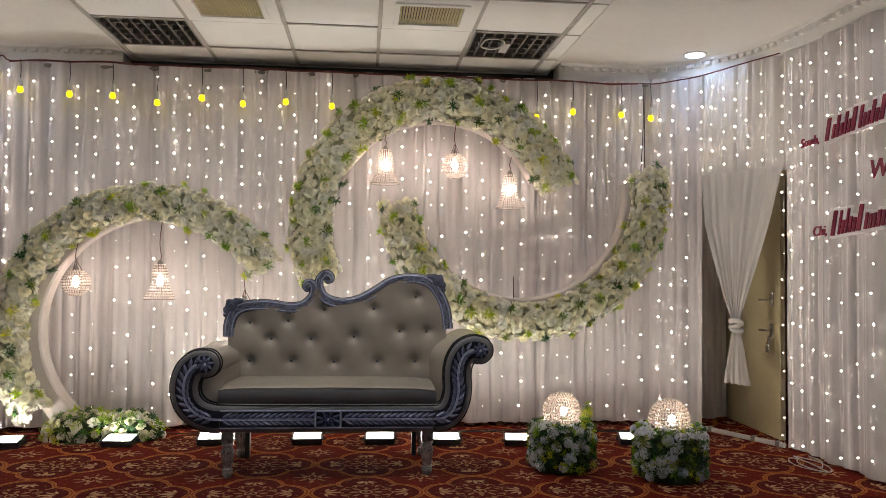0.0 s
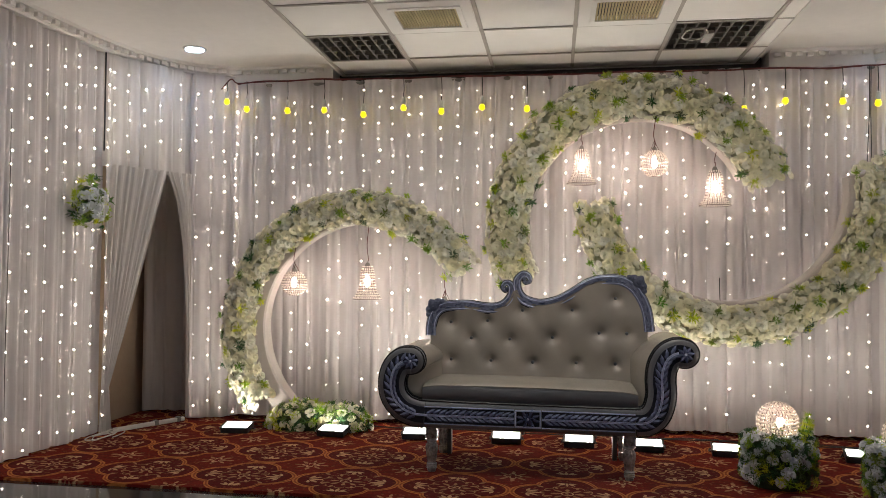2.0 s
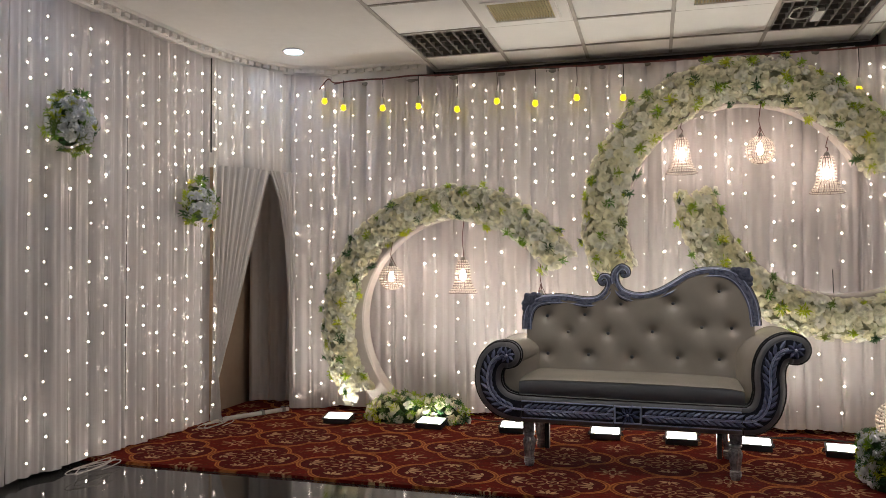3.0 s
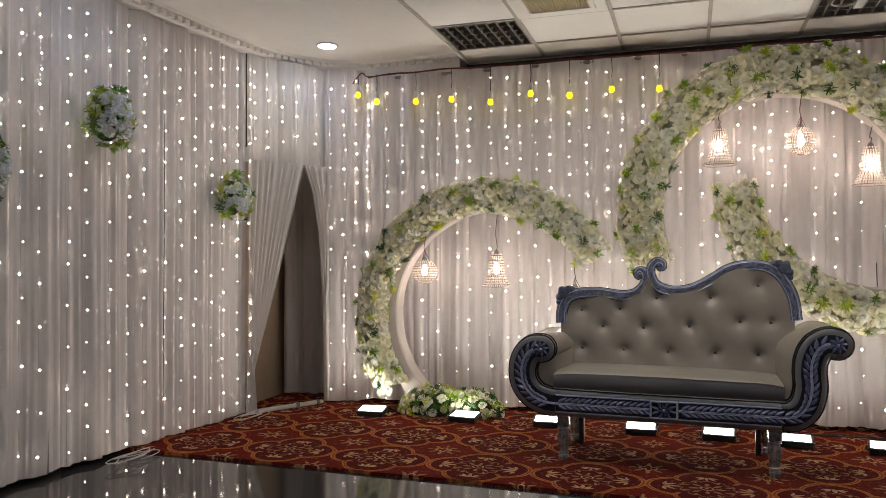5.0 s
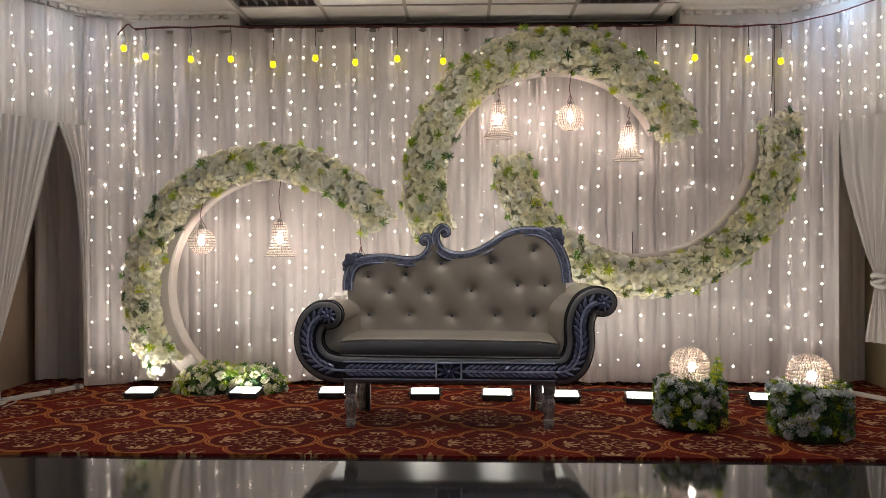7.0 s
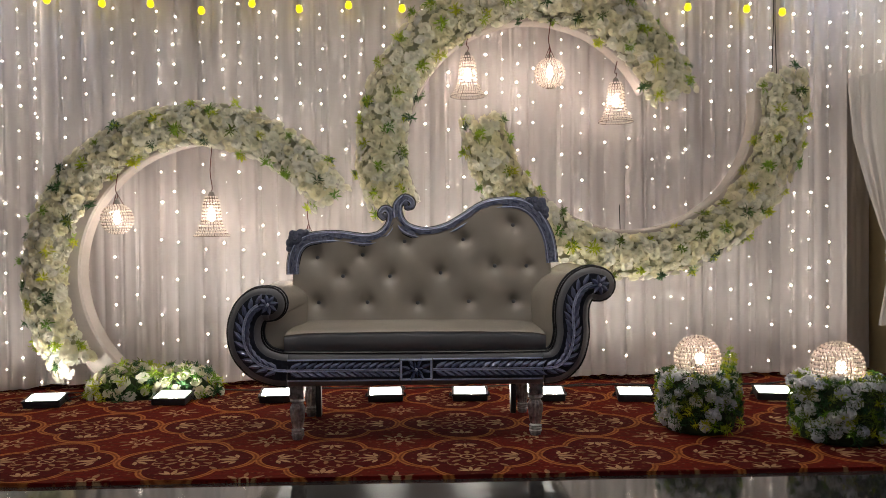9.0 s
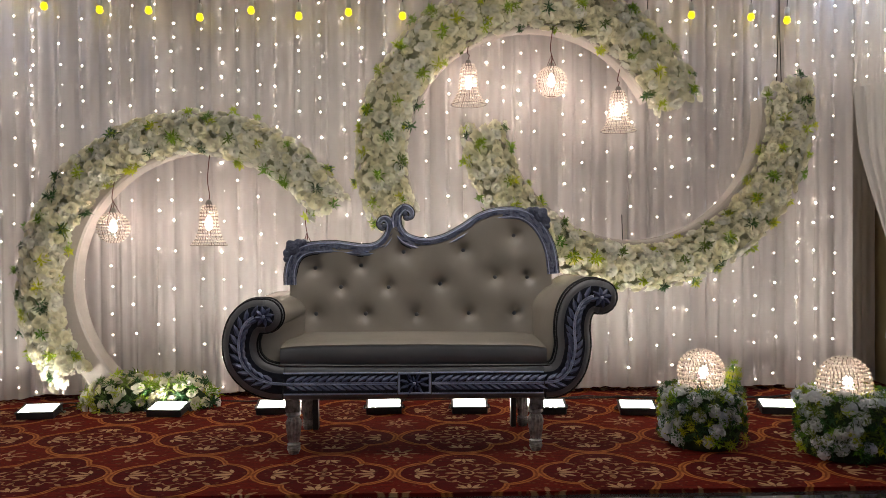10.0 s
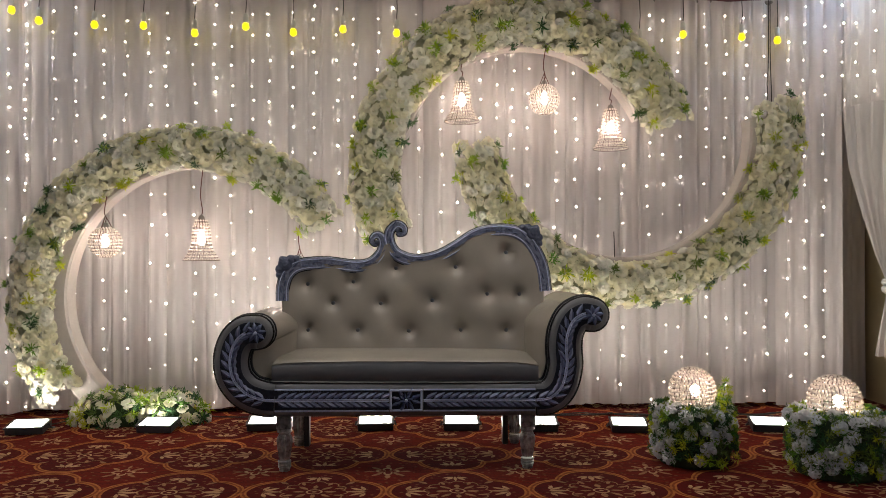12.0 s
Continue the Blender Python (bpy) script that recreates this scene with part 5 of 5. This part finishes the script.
        part("carved_ribs", leaned(bm), CARVED_LEAF, top_rail, "raised silvery ribs of the top rail")
        bm = bmesh.new()
        for off in (1.0, -1.0):
            pts = offset_line(line, [w * off for w in widths])
            tube(bm, [(p.x, FACE - 0.018, p.y) for p in pts], 0.005, 5)
        part("piping", leaned(bm), PIPING, top_rail, "dark edge of the top rail")
    for px, pz, flip in ((-0.795, 0.965, -1), (0.492, 1.125, 1)):
        bm = bmesh.new()
        for dx, dz, r in ((-0.004, 0.0, 0.036), (0.012, 0.022, 0.018), (-0.03, 0.022, 0.024), (0.022, -0.026, 0.024), (0.026, -0.056, 0.018), (-0.058, 0.026, 0.018)):
            disc_solid(bm, px + dx * flip, pz - Z + dz, r, FACE - 0.03 - r * 0.3, FACE + 0.04, 0.007, 16)
            disc_solid(bm, px + dx * flip, pz - Z + dz, r * 0.45, FACE - 0.037 - r * 0.3, FACE - 0.02, 0.004, 12)
        part("corner_leaf", leaned(bm), CARVED, g, "carved acanthus leaf at the corner of the back")
    buttons = [Vector((a, b - Z)) for a, b in ((-0.681, 0.86), (-0.445, 0.872), (-0.225, 0.94), (0.084, 0.946), (0.35, 1.021), (-0.548, 0.762), (-0.303, 0.759), (-0.038, 0.774), (0.248, 0.806), (0.417, 0.804), (-0.675, 0.626), (-0.421, 0.625), (-0.16, 0.619), (0.108, 0.622), (0.345, 0.619))]
    top_of = sorted([(p.x, p.y) for p in lo_line[8:48]] + [(p.x, p.y) for p in hi_line[:78] if p.x > -0.26])
    def crest(x):
        for (xa, za), (xb, zb) in zip(top_of, top_of[1:]):
            if xa <= x <= xb:
                return za + (zb - za) * (x - xa) / max(xb - xa, 1e-6)
        return top_of[0][1] if x < top_of[0][0] else top_of[-1][1]
    def face(x, z):
        depth = 0.0
        for b in buttons:
            d2 = (b.x - x) ** 2 + (b.y - z) ** 2
            depth += 0.026 * math.exp(-d2 / 0.0008) + 0.024 * math.exp(-d2 / 0.0060)
        u = (x + 0.80) / 1.34
        sag = 0.004 * noise.noise((x * 5, z * 5, 7)) + 0.0015 * noise.noise((x * 16, z * 13, 3))
        return FACE + depth - 0.026 - 0.016 * math.sin(math.pi * min(max(u, 0), 1)) + sag
    nx, nz = 150, 72
    rows = []
    for i in range(nx + 1):
        x = -0.805 + 1.345 * i / nx
        hi = crest(x) - 0.004
        rows.append([(x, face(x, 0.40 + (hi - 0.40) * j / nz), 0.40 + (hi - 0.40) * j / nz) for j in range(nz + 1)])
    bm = bmesh.new()
    grid = loft(bm, rows)
    rear = [[bm.verts.new((c[k].co.x, 4.96, c[k].co.z)) for k in (0, nz)] for c in grid]
    for k in range(nx):
        bm.faces.new((rear[k + 1][0], rear[k][0], rear[k][1], rear[k + 1][1]))
        bm.faces.new((grid[k][nz], grid[k + 1][nz], rear[k + 1][1], rear[k][1]))
    bm.faces.new([*grid[0][::-1], rear[0][0], rear[0][1]])
    bm.faces.new([*grid[nx], rear[nx][1], rear[nx][0]])
    rest = part("backrest", leaned(bm), LEATHER, g, "deep-buttoned grey leather backrest", smooth=True)
    bm = bmesh.new()
    ball(bm, (0, 0, 0), 0.0115, 2, 1.0)
    for v in bm.verts:
        v.co.y *= 0.6
    button = mesh_from("button", bm, LEATHER_DARK)
    button.shade_smooth()
    for b in buttons:
        ob = part("button", button, None, rest)
        ob.location = (b.x, face(b.x, b.y) + 0.10 * max(b.y - 0.5, 0.0) - 0.002, b.y)

    # turned and fluted legs
    bm = bmesh.new()
    top = 0.262
    box(bm, (-0.034, -0.034, top - 0.065), (0.034, 0.034, top), 0.004)
    lathe(bm, [(0.028, top - 0.065), (0.034, top - 0.072), (0.036, top - 0.08), (0.028, top - 0.088), (0.022, top - 0.092)], 20)
    lathe(bm, [(0.022, top - 0.092), (0.03, top - 0.11), (0.031, top - 0.125), (0.026, top - 0.17), (0.021, 0.055)], 24, flute=0.2)
    for z in (0.05, 0.038, 0.026):
        lathe(bm, [(0.024, z), (0.0305, z - 0.003), (0.0305, z - 0.008), (0.024, z - 0.011)], 20)
    lathe(bm, [(0.022, 0.016), (0.026, 0.012), (0.023, 0.0)], 20)
    leg = mesh_from("leg", bm, SILVER)
    for x, y in ((-0.734, 4.47), (0.393, 4.465), (-0.732, 4.93), (0.397, 4.93)):
        ob = part("leg", leg, None, g, "turned fluted leg in worn silver")
        ob.location = (x, y, 0)
    for x in (-0.69, 0.345):
        bm = bmesh.new()
        box(bm, (x - 0.014, 4.90, 0.0), (x + 0.014, 4.95, 0.258), 0.003)
        part("brace", bm, BLACK, g, "plain dark support at the rear")
    return g


sofa()


# ---- flower pots with crystal globe lamps ----
def flower_pot(x, y, r, h, seed, spray):
    g = thing("flower_pot", "low round pot thickly covered with white flowers and leaves", "flower pot", (x, y, 0.016), "flower pots")
    rnd = random.Random(seed)
    bm = bmesh.new()
    lathe(bm, [(r * 0.84, 0.0), (r * 0.9, 0.02), (r * 0.92, h * 0.5), (r * 0.9, h * 0.93), (r * 0.7, h)], 28)
    part("pot", bm, CORE_GREEN, g, "dark green core of the pot, showing between the flowers", smooth=True)
    def sampler():
        a = rnd.uniform(0, 2 * math.pi)
        if rnd.random() < 0.78:
            z = rnd.uniform(0.035, h)
            n = Vector((math.cos(a), math.sin(a), 0.15))
            return Vector((r * 0.92 * math.cos(a), r * 0.92 * math.sin(a), z)), n
        q = r * rnd.uniform(0.55, 0.95)
        return Vector((q * math.cos(a), q * math.sin(a), h)), Vector((0.3 * math.cos(a), 0.3 * math.sin(a), 1))
    for p, n in spread(rnd, 3000, sampler, 0.052):
        if noise.noise((p.x * 7, p.z * 7, p.y * 7 + seed)) > -0.1 or p.z > h - 0.03:
            stick(rnd.choice(ROSES_COOL), "flower", g, p + n * rnd.uniform(-0.004, 0.008), n, rnd.uniform(0.74, 1.0), rnd)
    for p, n in spread(rnd, 4000, sampler, 0.031):
        stick(rnd.choice(SPRIGS_DARK + SPRIGS[:2]), "leaf_sprig", g, p + n * rnd.uniform(0.0, 0.018), n, rnd.uniform(0.55, 0.85), rnd)
    if spray:
        for k in range(4):
            a, hi = rnd.uniform(-0.4, 0.7), rnd.uniform(0.06, 0.14)
            base = Vector((r * 0.72 * math.cos(a), r * 0.72 * math.sin(a) - 0.02, h - 0.01))
            bm = bmesh.new()
            tip = base + Vector((0.03 * math.cos(a), 0.02 * math.sin(a), hi))
            tube(bm, [base, base.lerp(tip, 0.5) + Vector((0.004, 0, 0)), tip], 0.002, 4)
            part("stem", bm, LEAF_DARK, g)
            for j in range(5):
                stick(rnd.choice(SPRIGS), "leaf_sprig", g, base.lerp(tip, 0.25 + 0.19 * j), Vector((0, 0, 1)), rnd.uniform(0.4, 0.7), rnd)
    return g


def globe_lamp(x, y, z, r):
    g = thing("globe_lamp", "crystal bead globe lamp glowing warm white on a flower pot", "table lamp", (x, y, z), "globe lamps")
    form = [(r * math.sin(a), r * math.cos(a)) for a in [0.06 + (math.pi - 0.5) * k / 14 for k in range(15)]]
    bm = bmesh.new()
    beads(bm, form, 0.0165, 0.0077)
    part("bead_shade", bm, CRYSTAL, g, "clear crystal bead shade", "stuff", smooth=True)
    bm = bmesh.new()
    wire_form(bm, form, 20, 0.0014)
    part("wire_frame", bm, BRONZE, g)
    bm = bmesh.new()
    lathe(bm, [(0.035, -r), (0.035, -r + 0.012), (0.014, -r + 0.016), (0.012, -0.03), (0.004, -0.028)], 14)
    part("base", bm, GRILLE, g)
    bm = bmesh.new()
    ball(bm, (0.01, -0.01, 0.0), 0.022, 2, 1.3)
    part("bulb", bm, WARM_BULB, g, "glowing warm white bulb", smooth=True)
    return g


flower_pot(1.205, 4.53, 0.185, 0.252, 81, True)
flower_pot(1.785, 4.31, 0.2, 0.262, 82, False)
globe_lamp(1.21, 4.55, 0.356, 0.106)
globe_lamp(1.79, 4.33, 0.342, 0.112)


# ---- flowers on the floor and on the side drape ----
def flower_mound(x, y, a, b, h, seed):
    g = thing("flower_mound", "low mound of white and green artificial flowers on the carpet", "flower arrangement", (x, y, 0.016), "floor flowers")
    rnd = random.Random(seed)
    bm = bmesh.new()
    geo = bmesh.ops.create_uvsphere(bm, u_segments=28, v_segments=14, radius=1.0)["verts"]
    for v in geo:
        n = 1 + 0.12 * noise.noise(v.co * 2.2 + Vector((seed, 0, 0)))
        v.co = Vector((v.co.x * a * 0.9 * n, v.co.y * b * 0.9 * n, max(v.co.z, 0) * h * 0.85 * n))
    part("flower_pad", bm, CORE_GREEN, g, "dark green base of the mound, showing between the flowers", smooth=True)
    def sampler():
        t, f = rnd.uniform(0, 2 * math.pi), math.asin(rnd.uniform(0.02, 1))
        n = Vector((math.cos(t) * math.cos(f), math.sin(t) * math.cos(f), math.sin(f)))
        return Vector((n.x * a, n.y * b, n.z * h + 0.01)), n
    for p, n in spread(rnd, 1500, sampler, 0.056):
        stick(rnd.choice(ROSES), "rose", g, p, n, rnd.uniform(0.8, 1.2), rnd)
    for p, n in spread(rnd, 1500, sampler, 0.06):
        stick(rnd.choice(SPRIGS + SPRIGS_DARK), "leaf_sprig", g, p, n, rnd.uniform(0.9, 1.5), rnd)
    return g


flower_mound(-1.88, 5.5, 0.25, 0.12, 0.18, 91)
flower_mound(-1.58, 5.5, 0.22, 0.11, 0.17, 92)


def wall_bunch(x, y, z, size, seed):
    g = thing("flower_bunch", "hanging bunch of white flowers and green leaves on the drape", "flower bunch", (x, y, z), "wall bunches")
    rnd = random.Random(seed)
    bm = bmesh.new()
    geo = bmesh.ops.create_uvsphere(bm, u_segments=16, v_segments=10, radius=size * 0.7)["verts"]
    for v in geo:
        v.co.x *= 0.45
        v.co.z *= 1.15
    part("flower_pad", bm, CORE_GREEN, g, "dark green heart of the bunch, showing between the flowers", smooth=True)
    def sampler():
        v = Vector((rnd.uniform(0.05, 1), rnd.uniform(-1, 1), rnd.uniform(-1, 1))).normalized()
        return Vector((v.x * 0.66, v.y * 0.82, v.z * 0.9)) * size, v
    def rim():
        t = rnd.uniform(0, 2 * math.pi)
        v = Vector((rnd.uniform(0.0, 0.4), math.cos(t), 1.15 * math.sin(t)))
        return v * size * 0.85, v
    for p, n in spread(rnd, 1500, sampler, 0.045):
        if abs(n.z) < 0.7:
            stick(rnd.choice(ROSES_COOL), "flower", g, p, n, rnd.uniform(0.8, 1.05), rnd)
    for p, n in spread(rnd, 900, sampler, 0.06):
        stick(rnd.choice(SPRIGS + SPRIGS_DARK), "leaf_sprig", g, p, n, rnd.uniform(0.7, 1.1), rnd)
    for p, n in spread(rnd, 700, rim, 0.05):
        if rnd.random() < 0.75:
            stick(rnd.choice(SPRIGS + SPRIGS_DARK), "leaf_sprig", g, p * rnd.uniform(0.8, 1.12), n, rnd.uniform(0.8, 1.5), rnd)
    return g


wall_bunch(-3.16, 4.77, 1.62, 0.155, 95)
wall_bunch(-3.24, 3.62, 2.0, 0.17, 96)
wall_bunch(-3.3, 2.84, 1.64, 0.15, 97)


# ---- name board lettering: plain slanted bars where names stand ----
def board_x(y, off):
    return 2.86 + (4.93 - y) * 0.0458 - off


def sheared_box(bm, y0, y1, z0, z1, off, lean, thick):
    """A thin upright plate on the side drape, leaning forward by lean per metre of height."""
    geo = box(bm, (0, y1, z0), (thick, y0, z1), 0.002)
    for v in geo:
        v.co.x += board_x(v.co.y, off)
        v.co.y -= (v.co.z - z0) * lean


def name_board(y0, y1, z0, cap, seed):
    rnd = random.Random(seed)
    g = thing("name_lettering", "maroon foam bars on pale backing in place of a name", "lettering", (0, 0, 0), "name lettering")
    bars, y, k = [], y0, 0
    while y > y1:
        big = k % 6 == 0
        wide = rnd.uniform(0.03, 0.038) if big else rnd.uniform(0.017, 0.026)
        tall = cap * (1.0 if big else rnd.choice((0.55, 0.58, 0.62, 0.95)))
        bars.append((y, y - wide, z0 + (y0 - y) * 0.09, tall))
        y -= wide + (0.03 if big else 0.012)
        k += 1
    for a, b, z, tall in bars:
        bm = bmesh.new()
        sheared_box(bm, a + 0.02, b - 0.012, z - 0.018, z + tall + 0.018, 0.066, 0.25, 0.006)
        backing = part("backing", bm, PINK, g, "pale backing of the letter")
        bm = bmesh.new()
        sheared_box(bm, a, b, z, z + tall, 0.075, 0.25, 0.009)
        part("letter_bar", bm, MAROON, backing)


name_board(4.42, 3.35, 2.0, 0.135, 3)
name_board(4.37, 3.35, 1.42, 0.15, 4)


def letters(text, y, z, size):
    data = bpy.data.curves.new("letters", "FONT")
    data.body, data.size, data.extrude, data.shear = text, size, 0.005, 0.2
    data.materials.append(MAROON)
    ob = new("sign_letters", data)
    ob.matrix_world = Matrix.Translation((board_x(y, 0.078), y, z)) @ Matrix(((0.0458, 0, -1, 0), (-1, 0, 0, 0), (0, 1, 0, 0), (0, 0, 0, 1)))
    return tagged(ob, "maroon cut-out letters fixed on the drape", "lettering", "name lettering")


letters("Sowb,", 4.65, 1.995, 0.078)
letters("Chi,", 4.53, 1.425, 0.085)
letters("Weds", 4.03, 1.725, 0.15)

# ---- cables on the floor along the foot of the drapes ----
rnd = random.Random(5)
for k, (x0, x1) in enumerate(((-2.5, -0.6), (-0.9, 1.1), (0.5, 2.3), (1.1, 2.2))):
    pts = []
    x = x0
    while x < x1:
        pts.append((x, 5.62 + 0.07 * noise.noise((x * 2.3, k * 3.1, 0)) - 0.03 * k, 0.022 + 0.012 * abs(noise.noise((x * 4, k, 2)))))
        x += 0.1
    bm = bmesh.new()
    tube(bm, spline(pts, 4), 0.0045, 5)
    tagged(part("floor_cable", bm, CABLE, None, "black cable lying along the foot of the drapes"), category="cable")
for cx, cy in ((-3.12, 3.72), (2.72, 4.45), (-3.1, 4.95)):
    bm = bmesh.new()
    pts = [(cx + (0.05 + 0.03 * math.sin(a * 0.7)) * math.cos(a), cy + (0.16 + 0.05 * math.sin(a * 1.3)) * math.sin(a), 0.02 + 0.002 * a) for a in [0.5 * k for k in range(40)]]
    tube(bm, spline(pts, 2), 0.003, 4)
    tagged(part("floor_cable", bm, CLEAR_WIRE, None, "loose coil of thin light wire on the floor"), category="cable")
bm = bmesh.new()
tube(bm, [(-3.18, 4.99, 2.02), (-3.18, 4.99, 2.72)], 0.006, 6)
tagged(part("drape_pole", bm, BLACK, None, "short dark pole hooked on at the edge of the doorway"), category="pole")
